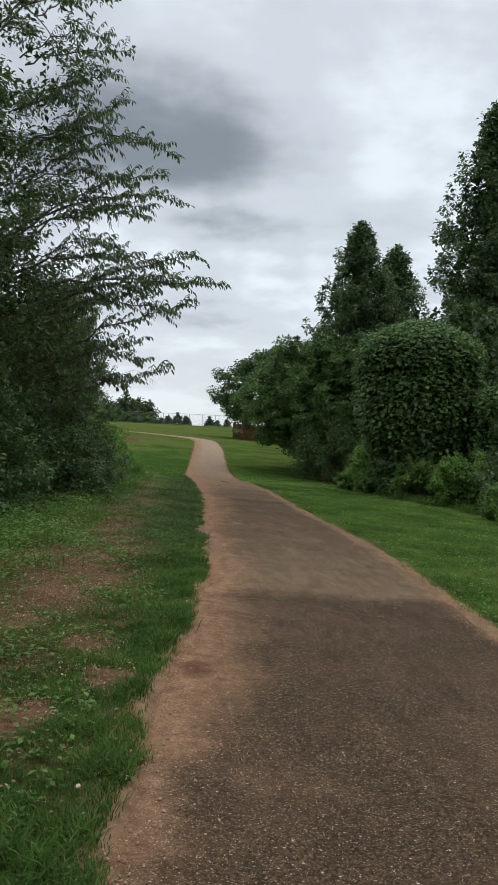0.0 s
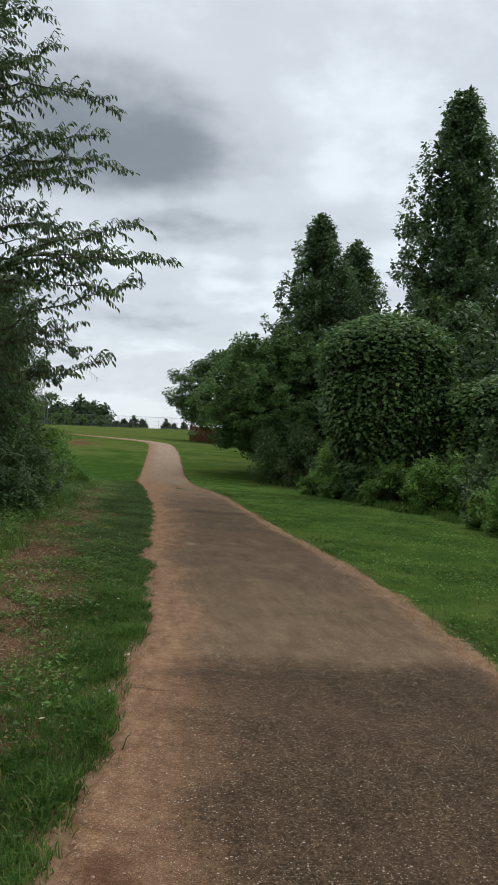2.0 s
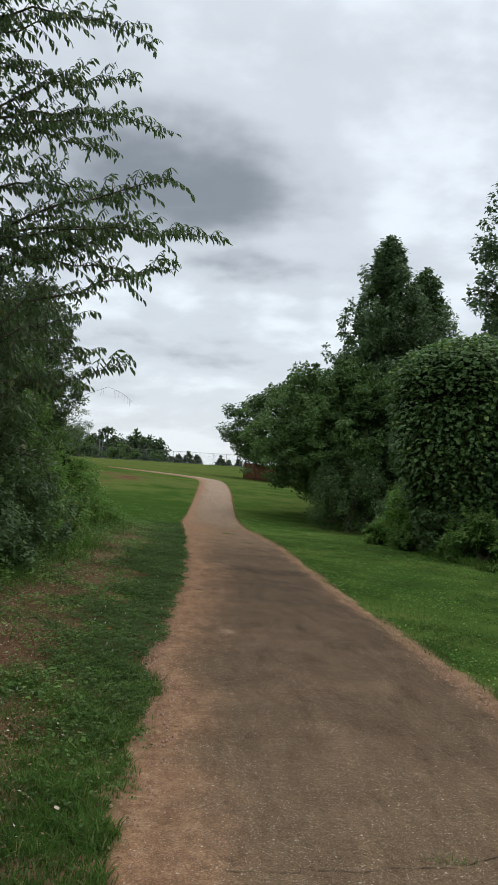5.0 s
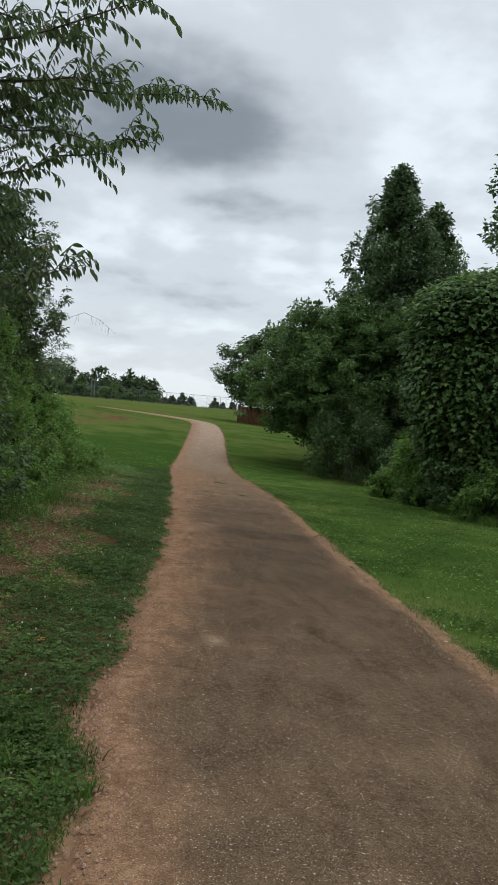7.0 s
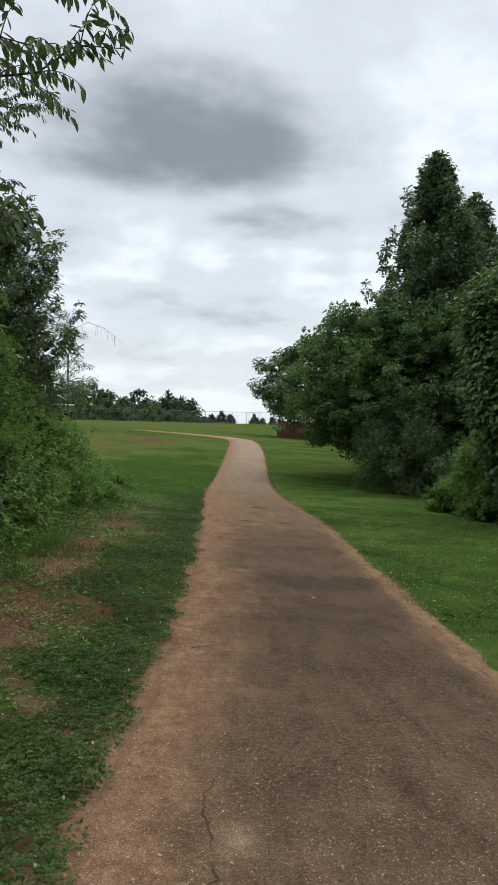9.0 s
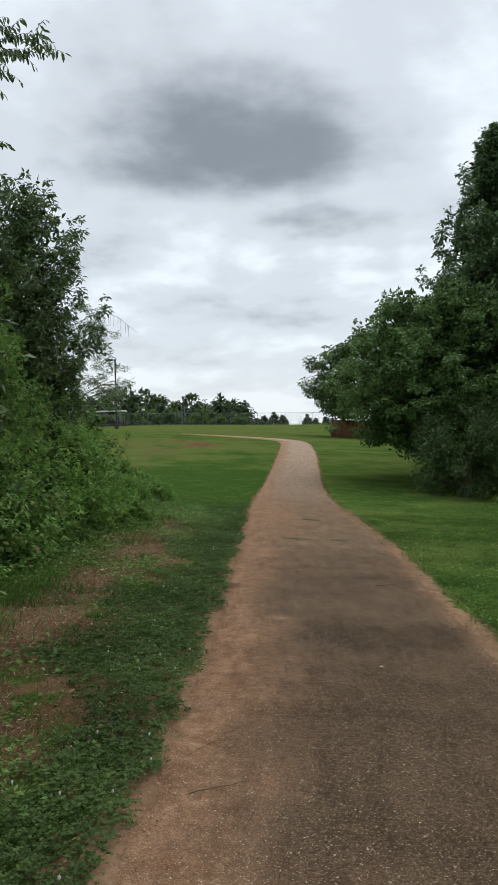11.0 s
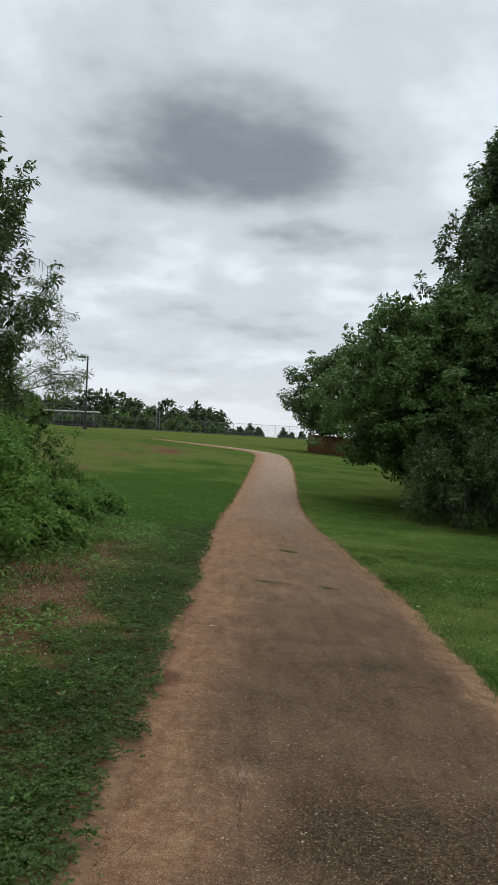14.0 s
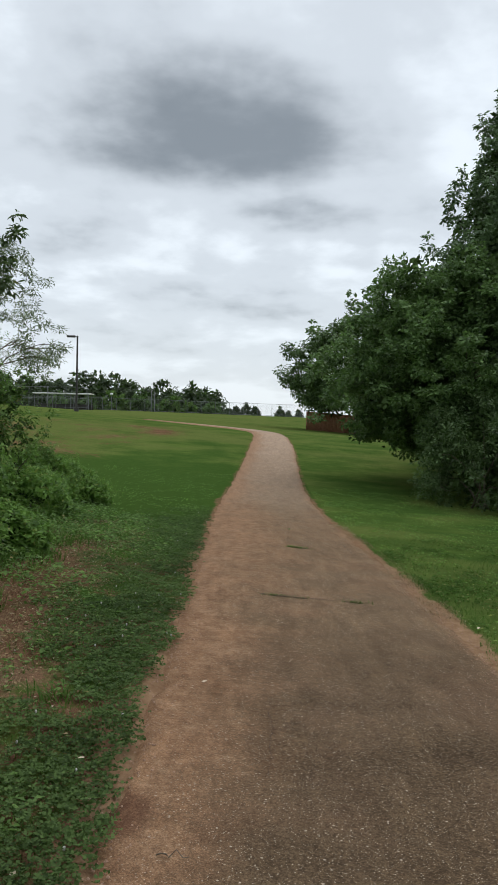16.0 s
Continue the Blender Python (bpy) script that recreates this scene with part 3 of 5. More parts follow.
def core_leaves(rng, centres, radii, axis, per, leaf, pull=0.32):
    """Large filler leaves deep inside a crown, which close its heart and darken its gaps."""
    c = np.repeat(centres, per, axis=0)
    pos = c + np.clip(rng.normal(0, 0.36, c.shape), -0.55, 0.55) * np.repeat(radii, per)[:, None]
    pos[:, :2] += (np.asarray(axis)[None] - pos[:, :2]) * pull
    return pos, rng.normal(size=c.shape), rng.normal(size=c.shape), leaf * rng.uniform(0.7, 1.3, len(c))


def tree(name, label, foot, height, trunk_r, centres, radii, per, leaf, shape, material, seed, group="", limbs=14, droop=0.35, flat=0.75, category="tree", core=14):
    """A tree: trunk, limbs that reach into the crown, and a crown of single leaves."""
    rng = np.random.default_rng(seed)
    top = new(name)
    top.location = (foot[0], foot[1], float(ground_z(*foot)) - 0.05)
    tagged(top, label, category, group)
    o = np.array(top.location)
    spine = arc((0, 0, 0), (rng.normal(0, 0.1), rng.normal(0, 0.1), height * 0.86), 0, 9, rng, 0.04 * height / 8)
    v, f = tube(spine, trunk_r, trunk_r * 0.15, 9)
    v[:9, :2] *= 1.25
    mesh_object("trunk", v, f, BARK, top, smooth=True)
    for i in rng.choice(len(centres), min(limbs, len(centres)), replace=False):
        end = centres[i] - o
        z0 = max(0.12 * height, min(0.78 * height, end[2] - 0.35 * math.hypot(end[0], end[1]) - 0.3))
        k = z0 / (height * 0.86)
        start = np.array([np.interp(k, np.linspace(0, 1, 9), spine[:, a]) for a in range(3)])
        pts = arc(start, end, 0.12 * np.linalg.norm(end - start), 6, rng, 0.05)
        chunks = [tube(pts, trunk_r * 0.34 * (1 - 0.6 * k), 0.012, 5)]
        near = centres[np.argsort(np.linalg.norm(centres - centres[i], axis=1))[1:4]] - o
        for e in near:
            chunks.append(tube(arc(pts[3], e, 0.1, 4), trunk_r * 0.12, 0.008, 4))
        mesh_object("limb", *joined(chunks), BARK, top, smooth=True)
    pos, way, up = clump_leaves(rng, centres, radii, per, flat, droop)
    size = leaf * rng.uniform(0.65, 1.25, len(pos))
    leaves("crown", pos - o, way, up, size, shape, material, top)
    if not core:
        return top
    # added dark filler leaves, which shade the gaps of the crown
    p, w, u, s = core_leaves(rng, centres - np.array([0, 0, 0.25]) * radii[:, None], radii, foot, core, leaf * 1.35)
    leaves("inner_shade_foliage", p - o, w, u, s, DIAMOND, LEAF_INNER_SHADE, top)
    return top


def shrub(name, label, foot, radius, height, n, per, leaf, shape, material, seed, stems=7, group="", droop=0.3, category="shrub", squash=1.0):
    """A shrub: stems from the ground and a rounded mass of leaves down to the ground."""
    rng = np.random.default_rng(seed)
    top = new(name)
    top.location = (foot[0], foot[1], float(ground_z(*foot)) - 0.03)
    tagged(top, label, category, group)
    o = np.array(top.location)
    c = crown_centres(rng, n, (0, 0), 0.06 * height, height * 0.92, lambda k: radius * math.sqrt(max(0.03, 1 - (max(0, k - 0.25) / 0.75) ** 2)) * (0.85 + 0.15 * min(1, k * 4)), 0.45, 0.3, seed * 0.7)
    c[:, 1] *= squash
    rad = rng.uniform(0.08, 0.21, n) * min(radius, height)
    for q in rng.choice(n, n // 5, replace=False):
        c[q, 2] += rng.uniform(0.1, 0.3) * height
        rad[q] *= 0.5
    c[:, 2] = np.maximum(c[:, 2] * rng.uniform(0.85, 1.1, n), rad * 0.4)
    g = ground_z(c[:, 0] + o[0], c[:, 1] + o[1]) - ground_z(o[0], o[1])
    c[:, 2] += g
    for i in rng.choice(n, min(stems, n), replace=False):
        v, f = tube(arc((rng.normal(0, 0.1 * radius), rng.normal(0, 0.1 * radius), -0.03), c[i], 0.15 * height, 5), 0.018 + 0.006 * height, 0.005, 5)
        mesh_object("stem", v, f, BARK, top, smooth=True)
    pos, way, up = clump_leaves(rng, c, rad, 0.42 * per, 0.9, droop)
    size = leaf * rng.uniform(0.6, 1.25, len(pos))
    p, w, u, s = shoots(rng, c, rad, int(0.052 * per * n), min(0.34, 0.2 + 0.08 * height, 0.5 * height) * (leaf / 0.095) ** 0.5, leaf * 0.95)
    pos, way, up, size = np.concatenate([pos, p]), np.concatenate([way, w]), np.concatenate([up, u]), np.concatenate([size, s])
    pos[:, 2] = np.maximum(pos[:, 2], ground_z(pos[:, 0] + o[0], pos[:, 1] + o[1]) - o[2] + 0.02)
    leaves("foliage", pos, way, up, size, shape, material, top)
    # added filler leaves, coloured dark as the shaded inside of the shrub
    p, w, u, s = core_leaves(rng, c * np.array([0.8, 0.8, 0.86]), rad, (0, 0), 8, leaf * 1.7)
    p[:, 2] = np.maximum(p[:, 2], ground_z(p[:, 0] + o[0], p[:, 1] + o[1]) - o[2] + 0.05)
    leaves("inner_shade_foliage", p, w, u, s, DIAMOND, LEAF_INNER_SHADE, top)
    return top


def shoots(rng, c, rad, n, length, leaf, m=9):
    """Leafy shoots that stand out of a shrub's clumps: leaf places, ways, faces and sizes."""
    i = rng.integers(0, len(c), n)
    d = unit(rng.normal(size=(n, 3)) + np.array([0, 0, 0.35]))
    root = c[i] + d * rad[i][:, None] * 0.55
    run = unit(d * 0.55 + np.array([0, 0, 0.75]) + rng.normal(0, 0.3, (n, 3)))
    size = length * rng.uniform(0.5, 1.25, n)
    side = unit(np.cross(run, rng.normal(size=(n, 3))))
    P, W, U, S = [], [], [], []
    for j in range(m):
        q = (j + 0.6) / m
        flip = 1.0 if j % 2 else -1.0
        P.append(root + run * (size * q)[:, None] + np.array([0, 0, -0.25]) * (size * q * q)[:, None])
        W.append(run * 0.45 + side * flip + np.array([0, 0, -0.25]) + rng.normal(0, 0.25, (n, 3)))
        U.append(np.array([0, 0, 1.0]) + run * 0.4 + rng.normal(0, 0.25, (n, 3)))
        S.append(leaf * (1.15 - 0.5 * q) * rng.uniform(0.75, 1.2, n))
        side = unit(side + 0.35 * np.cross(run, side))
    return np.concatenate(P), np.concatenate(W), np.concatenate(U), np.concatenate(S)


def leaf_parts(name, parent, pos, way, up, size, shape, material):
    """Single leaves as parts of their own that share one mesh."""
    tv, tf = shape
    faces = [tuple(dict.fromkeys(int(i) for i in q)) for q in tf]
    me = bpy.data.meshes.new(name)
    me.from_pydata([tuple(map(float, v)) for v in tv], [], faces)
    me.materials.append(material)
    x = unit(way)
    y = unit(np.cross(up, x))
    z = np.cross(x, y)
    for p, a, b, c, s in zip(pos, x, y, z, size):
        ob = new(name, me)
        ob.parent = parent
        ob.matrix_local = Matrix(((a[0] * s, b[0] * s, c[0] * s, p[0]), (a[1] * s, b[1] * s, c[1] * s, p[1]), (a[2] * s, b[2] * s, c[2] * s, p[2]), (0, 0, 0, 1)))


# ---- trees beside the path ----
def cone(r, power=0.85, foot=0.55, tip=0.04):
    return lambda k: r * (tip + (1 - tip) * (1 - k) ** power) * (foot + (1 - foot) * min(1, k * 5))


def dome(r):
    return lambda k: r * math.sqrt(max(0.02, 1 - (2 * k - 0.85) ** 2 / 1.33))


def make_tree(name, label, foot, height, h0, env, n, crad, per, leaf, shape, material, seed, trunk_r=0.16, shell=0.5, lump=0.16, limbs=14, group="", droop=0.35, lean=(0, 0), spires=0, flat=0.75, core=14):
    rng = np.random.default_rng(seed + 100)
    g = float(ground_z(*foot))
    c = crown_centres(rng, n, foot, g + h0, g + height - crad[0] * 0.5, env, shell, lump, seed * 0.37, lean)
    k = np.clip((c[:, 2] - g) / height, 0, 1)
    radii = rng.uniform(*crad, n) * (1.15 - 0.6 * k)
    extra, er = [], []
    for i in range(spires):
        kk = 1.0 if i == 0 else rng.random() ** 0.6 * 0.95
        a = rng.random() * 2 * math.pi
        q = env(kk) * 0.8 if i else 0.0
        z = g + h0 + (height - h0) * kk - (0.5 if i else 1.2) * crad[1]
        for j in range(5):
            w = crad[1] * (0.36 - 0.05 * j)
            extra.append((foot[0] + q * math.cos(a) + rng.normal(0, 0.6 * w), foot[1] + q * math.sin(a) + rng.normal(0, 0.6 * w), z + j * 0.42 * crad[1]))
            er.append(w)
    if extra:
        c, radii = np.concatenate([c, np.array(extra)]), np.concatenate([radii, np.array(er)])
    return tree(name, label, foot, height, trunk_r, c, radii, per, leaf, shape, material, seed, group, limbs, droop, flat, core=core)


def branchy_tree(name, label, foot, height, h0, env, n, rise, crad, per, leaf, shape, material, seed, trunk_r=0.16, limbs=16, group="", droop=0.3, flat=0.85, wide=0.16, tip=0.55, core=14):
    """A tree whose crown is built from single branches, each hung with tufts of leaves and turned up at its tip."""
    rng = np.random.default_rng(seed + 500)
    g = float(ground_z(*foot))
    c, radii = [], []
    for i in range(n):
        k = ((i + rng.random()) / n) ** 1.15
        a = i * 2.39996 + rng.normal(0, 0.25)
        reach = max(0.25, env(k) * rng.uniform(0.62, 1.12))
        zb = g + h0 + (height - h0) * k - 0.55 * rise * reach
        m = max(2, int(reach / (0.85 * crad)))
        for q in np.linspace(0.28, 1.0, m):
            side = rng.normal(0, wide) * reach * (0.4 + q)
            r = reach * q
            c.append((foot[0] + r * math.cos(a) - side * math.sin(a), foot[1] + r * math.sin(a) + side * math.cos(a), max(g + 0.3, zb + rise * reach * q ** 1.4 + rng.normal(0, 0.2) * crad)))
            radii.append(crad * (1.2 - 0.6 * q) * rng.uniform(0.65, 1.2))
        for j in range(2):
            c.append((foot[0] + reach * 1.03 * math.cos(a), foot[1] + reach * 1.03 * math.sin(a), zb + rise * reach + (j + 0.6) * tip * crad))
            radii.append(crad * (0.36 - 0.1 * j))
    for j in range(7):
        c.append((foot[0] + rng.normal(0, 0.12) * crad, foot[1] + rng.normal(0, 0.12) * crad, g + height - j * 0.4 * crad))
        radii.append(crad * (0.2 + 0.085 * j))
    return tree(name, label, foot, height, trunk_r, np.array(c), np.array(radii), per, leaf, shape, material, seed, group, limbs, droop, flat, core=core)


def bough(rng, start, tip, leaf=0.112):
    """A long bough with side twigs: its wood, and the leaves that hang from the twigs."""
    start, tip = np.asarray(start, float), np.asarray(tip, float)
    length = np.linalg.norm(tip - start)
    spine = arc(start, tip, rng.uniform(0.02, 0.14) * length, 12, rng, 0.04)
    wood = [tube(spine, 0.008 + 0.006 * length, 0.003, 5)]
    P, W, U = [], [], []
    n = int(length / 0.10)
    for i in range(n):
        k = 0.28 + 0.72 * (i + 0.5) / n
        base = np.array([np.interp(k, np.linspace(0, 1, 12), spine[:, a]) for a in range(3)])
        run = unit(tip - start)
        side = unit(np.cross(run, (0, 0, 1.0))) * (1 if i % 2 else -1)
        reach = (0.70 - 0.45 * k) * rng.uniform(0.6, 1.4)
        way = unit(run * rng.uniform(0.5, 1.1) + side * rng.uniform(0.5, 1.0) + np.array([0, 0, rng.uniform(-0.55, 0.95)]))
        end = base + way * reach + np.array([0, 0, -0.10 * reach])
        twig = arc(base, end, 0.05, 5)
        wood.append(tube(twig, 0.005, 0.002, 4))
        m = max(3, int(reach / 0.034))
        q = np.linspace(0.1, 1.0, m)
        pts = np.stack([np.interp(q, np.linspace(0, 1, 5), twig[:, a]) for a in range(3)], -1)
        flip = np.where(np.arange(m) % 2, 1.0, -1.0)[:, None]
        cross = unit(np.cross(way, (0, 0, 1.0)))
        P.append(pts)
        W.append(way * 0.5 + cross * flip * 0.5 + np.array([0, 0, -0.95]) + rng.normal(0, 0.28, (m, 3)))
        U.append(np.array([0, 0, 1.0]) + cross * flip * 0.5 + rng.normal(0, 0.3, (m, 3)))
    m = 14
    q = np.linspace(0.72, 1.0, m)
    pts = np.stack([np.interp(q, np.linspace(0, 1, 12), spine[:, a]) for a in range(3)], -1)
    flip = np.where(np.arange(m) % 2, 1.0, -1.0)[:, None]
    run = unit(tip - start)
    cross = unit(np.cross(run, (0, 0, 1.0)))
    P.append(pts)
    W.append(run * 0.5 + cross * flip * 0.45 + np.array([0, 0, -0.95]) + rng.normal(0, 0.2, (m, 3)))
    U.append(np.array([0, 0, 1.0]) + rng.normal(0, 0.3, (m, 3)))
    P = np.concatenate(P)
    return wood, P, np.concatenate(W), np.concatenate(U), leaf * rng.uniform(0.7, 1.2, len(P))


def wild_cherry():
    foot = (-4.6, 17.2)
    env = lambda k: float(np.interp(k, [0, 0.2, 0.45, 0.7, 0.9, 1], [1.8, 2.0, 2.1, 2.55, 2.2, 1.2]))
    top = make_tree("wild_cherry_tree", "leafy wild cherry tree with long boughs over the path", foot, 13.8, 0.5, env, 330, (0.3, 0.6), 125, 0.115, LANCE, LEAF_NEAR, 1, 0.13, 0.3, core=9)
    rng = np.random.default_rng(11)
    ends = [(0.70, 16.8, 4.58), (0.10, 15.7, 4.95), (0.15, 17.0, 4.2), (-0.28, 16.6, 4.0), (-0.1, 16.4, 4.55), (-0.7, 16.9, 4.4), (-0.5, 16.3, 4.8),
            (-0.42, 16.2, 2.78), (-0.9, 16.0, 3.3), (-0.9, 16.6, 2.9), (-1.2, 16.5, 2.5),
            (-0.33, 17.2, 7.3), (-0.6, 17.8, 7.1), (-0.22, 18.8, 6.75), (-1.0, 19.0, 6.5), (-0.95, 17.0, 7.5), (-1.2, 17.4, 6.75), (-0.85, 17.6, 6.4),
            (-1.35, 17.0, 9.3), (-1.4, 17.2, 8.4), (-1.55, 17.0, 8.85), (-1.7, 16.6, 7.9), (-1.8, 17.2, 9.7), (-1.85, 16.8, 10.3), (-2.0, 16.5, 8.1), (-1.6, 16.9, 5.4)]
    add_boughs(top, foot, ends, rng, 280)


def add_boughs(top, foot, ends, rng, free_leaves):
    """Leafy boughs from a tree's trunk; the leaves that hang over the path are single parts."""
    o = np.array(top.location)
    free = []
    for x, y, z in ends:
        start = np.array((foot[0] + 1.1, foot[1], max(0.8, z - rng.uniform(-0.05, 0.32) * (x - foot[0]))))
        start += rng.normal(0, 0.2, 3)
        wood, P, W, U, S = bough(rng, start - o, np.array((x, y, z)) - o)
        limb = mesh_object("bough", *joined(wood), BARK, top, smooth=True)
        near = P[:, 0] + o[0] > -0.05
        if near.sum() and len(free) < free_leaves:
            free.extend(list(zip(P[near], W[near], U[near], S[near]))[: free_leaves - len(free)])
            keep = ~near if len(free) < free_leaves else np.ones(len(P), bool)
            P, W, U, S = P[keep], W[keep], U[keep], S[keep]
        if len(P):
            leaves("foliage", P, W, U, S, LANCE, LEAF_NEAR, limb)
    if free:
        p, w, u, s = (np.array(a) for a in zip(*free))
        leaf_parts("leaf", top, p, w, u, s, LANCE, LEAF_NEAR)


def slim_cherry():
    foot = (-4.9, 24.2)
    top = make_tree("wild_cherry_tree", "slender wild cherry with boughs reaching out of the brush", foot, 8.4, 0.5, lambda k: 1.3 * (1 - 0.6 * k), 110, (0.25, 0.5), 120, 0.12, OVAL, LEAF_NEAR, 14, 0.08, 0.3)
    ends = [(-1.85, 24.0, 6.5), (-2.1, 24.4, 6.9), (-2.3, 23.6, 6.2), (-2.5, 24.0, 5.35), (-2.75, 24.6, 5.0)]
    add_boughs(top, foot, ends, np.random.default_rng(12), 0)


slim_cherry()
wild_cherry()
branchy_tree("young_cherry_tree", "slender young tree in thick brush", (-3.3, 20.0), 4.5, 0.4, lambda k: 1.35 * math.sqrt(max(0.03, 1 - k ** 2.4)), 42, 0.8, 0.36, 85, 0.105, LANCE, LEAF_NEAR, 2, 0.07, 9, core=6)
branchy_tree("young_cherry_tree", "bushy young tree with drooping pointed leaves", (-4.95, 32.6), 7.1, 0.4, lambda k: float(np.interp(k, [0, 0.3, 0.55, 0.75, 0.9, 1], [0.9, 1.35, 1.75, 1.6, 0.95, 0.35])), 100, 0.8, 0.36, 78, 0.124, LANCE, LEAF_NEAR, 3, 0.11, 12, tip=0.8, core=3)
make_tree("willow_tree", "small pale feathery willow at the brush's end", (-5.7, 38.9), 6.0, 2.6, dome(2.0), 120, (0.18, 0.40), 95, 0.12, SLIM, LEAF_WILLOW, 4, 0.07, lump=0.35, core=0)
branchy_tree("sweetgum_tree", "tall dark conical sweetgum tree", (10.6, 50.4), 15.1, 1.3, cone(5.3, 0.78, 0.75), 135, 0.35, 0.70, 112, 0.195, DIAMOND, LEAF_GUM, 5, 0.22, 18)
branchy_tree("sweetgum_tree", "tall dark conical sweetgum tree behind another", (15.6, 61.0), 15.8, 1.0, cone(6.2, 0.78), 80, 0.35, 0.9, 72, 0.27, DIAMOND, LEAF_GUM, 6, 0.22)
branchy_tree("sweetgum_tree", "very tall dark sweetgum tree above the vines", (18.2, 47.5), 22.3, 1.0, cone(6.4, 0.74), 150, 0.35, 0.95, 92, 0.26, DIAMOND, LEAF_GUM, 7, 0.26, 18)
branchy_tree("elm_tree", "spreading mid-green tree with low branches", (7.75, 48.6), 7.7, 1.75, lambda k: float(np.interp(k, [0, 0.2, 0.6, 0.85, 1], [3.6, 4.2, 4.3, 3.4, 1.6])), 135, 0.22, 0.58, 92, 0.162, DIAMOND, LEAF_ROUND, 8, 0.18, 18, droop=0.12, flat=0.5, wide=0.22)
make_tree("maple_tree", "dark rounded shade tree by a wooden fence", (11.0, 102.0), 11.6, 2.6, dome(6.9), 330, (0.5, 1.3), 100, 0.34, DIAMOND, LEAF_DARK, 9, 0.25, 0.5, 0.2)
shrub("privet_shrub", "dark dense privet shrub under taller trees", (8.0, 44.0), 2.45, 3.6, 120, 190, 0.105, DIAMOND, LEAF_DARK, 10)
for i, (x, y, h, r, m) in enumerate([(-7.8, 13.0, 12.0, 3.6, 0), (-7.2, 24.5, 6.0, 3.0, 0), (-8.4, 34.0, 6.6, 2.8, 0), (-6.4, 18.5, 15.0, 2.4, 0), (-6.4, 28.4, 5.4, 2.2, 0), (17.5, 31.0, 12.5, 5.0, 1), (14.6, 40.0, 10.5, 4.4, 1), (15.0, 25.0, 9.0, 4.0, 1), (14.5, 52.0, 9.0, 4.4, 1), (12.5, 56.0, 8.0, 4.0, 1)]):
    make_tree("hedge_tree", ("dark tree standing behind the brush", "dark tree at the edge of the wood")[m], (x, y), h, 0.3, dome(r) if h < 7 else cone(r * 1.2, 0.6), 170, (0.5, 0.95), 48, 0.30, DIAMOND, (LEAF_NEAR, LEAF_GUM)[m], 110 + i)

# ---- brush along both sides ----
KINDS = [("tangled mid-green brush at the turf's edge", LEAF_BRUSH), ("bright leafy weeds and brush beside the turf", LEAF_BRIGHT), ("dark tangled brush below the trees", LEAF_DARK)]
for i, (x, y, r, h, m) in enumerate([(-3.9, 12.0, 1.2, 2.2, 2), (-3.5, 14.2, 1.2, 2.2, 2), (-2.9, 16.0, 1.1, 1.9, 2), (-2.4, 17.6, 0.9, 1.3, 2), (-2.5, 19.4, 1.0, 1.5, 2), (-2.6, 21.4, 0.8, 1.0, 1), (-2.6, 23.4, 1.1, 1.4, 0),
                                     (-2.7, 25.6, 1.15, 1.9, 1), (-2.75, 27.6, 1.1, 1.8, 1), (-3.3, 29.6, 1.1, 1.8, 1), (-4.45, 31.8, 1.1, 2.3, 0), (-3.1, 32.6, 0.9, 0.9, 1), (-3.3, 34.4, 0.9, 0.8, 1), (-3.5, 36.2, 0.8, 0.7, 1), (-4.35, 36.4, 1.05, 2.4, 0), (-5.7, 38.0, 1.25, 3.8, 0), (-2.75, 36.6, 0.7, 0.5, 1), (-5.1, 34.2, 1.1, 1.7, 1),
                                     (-4.6, 22.0, 1.6, 3.6, 0), (-4.35, 26.6, 1.6, 4.5, 0), (-5.0, 29.5, 1.4, 3.6, 0), (-4.0, 39.6, 0.9, 0.8, 1), (-1.9, 28.6, 0.5, 0.5, 1), (-2.5, 33.2, 0.5, 0.3, 1)]):
    shrub("brush_shrub", KINDS[m][0], (x, y), r, h, int(52 + 30 * r), 100, 0.087, DIAMOND, KINDS[m][1], 30 + i, group="brush beside the path")
for i, (x, y, r, h, m) in enumerate([(8.4, 36.3, 1.2, 1.8, 2), (8.1, 33.4, 1.25, 2.7, 1), (8.3, 30.2, 1.15, 1.6, 2), (8.3, 27.9, 1.0, 1.3, 0), (8.9, 25.6, 1.1, 1.6, 1), (9.6, 22.8, 1.2, 1.6, 2), (7.5, 35.2, 0.8, 0.9, 1), (7.4, 31.6, 0.6, 0.7, 0), (11.0, 25.0, 1.7, 2.6, 2),
                                     (10.8, 20.4, 1.4, 2.0, 0), (9.7, 35.0, 1.3, 2.2, 2), (10.2, 28.0, 1.2, 1.9, 1), (9.9, 18.6, 1.0, 1.2, 1), (8.5, 19.0, 0.95, 1.8, 1), (8.7, 20.9, 0.8, 1.1, 0), (7.9, 29.0, 0.5, 0.6, 1)]):
    shrub("brush_shrub", KINDS[m][0], (x, y), r, h, int(50 + 30 * r), 88, 0.12, DIAMOND, KINDS[m][1], 60 + i, group="brush beside the path")


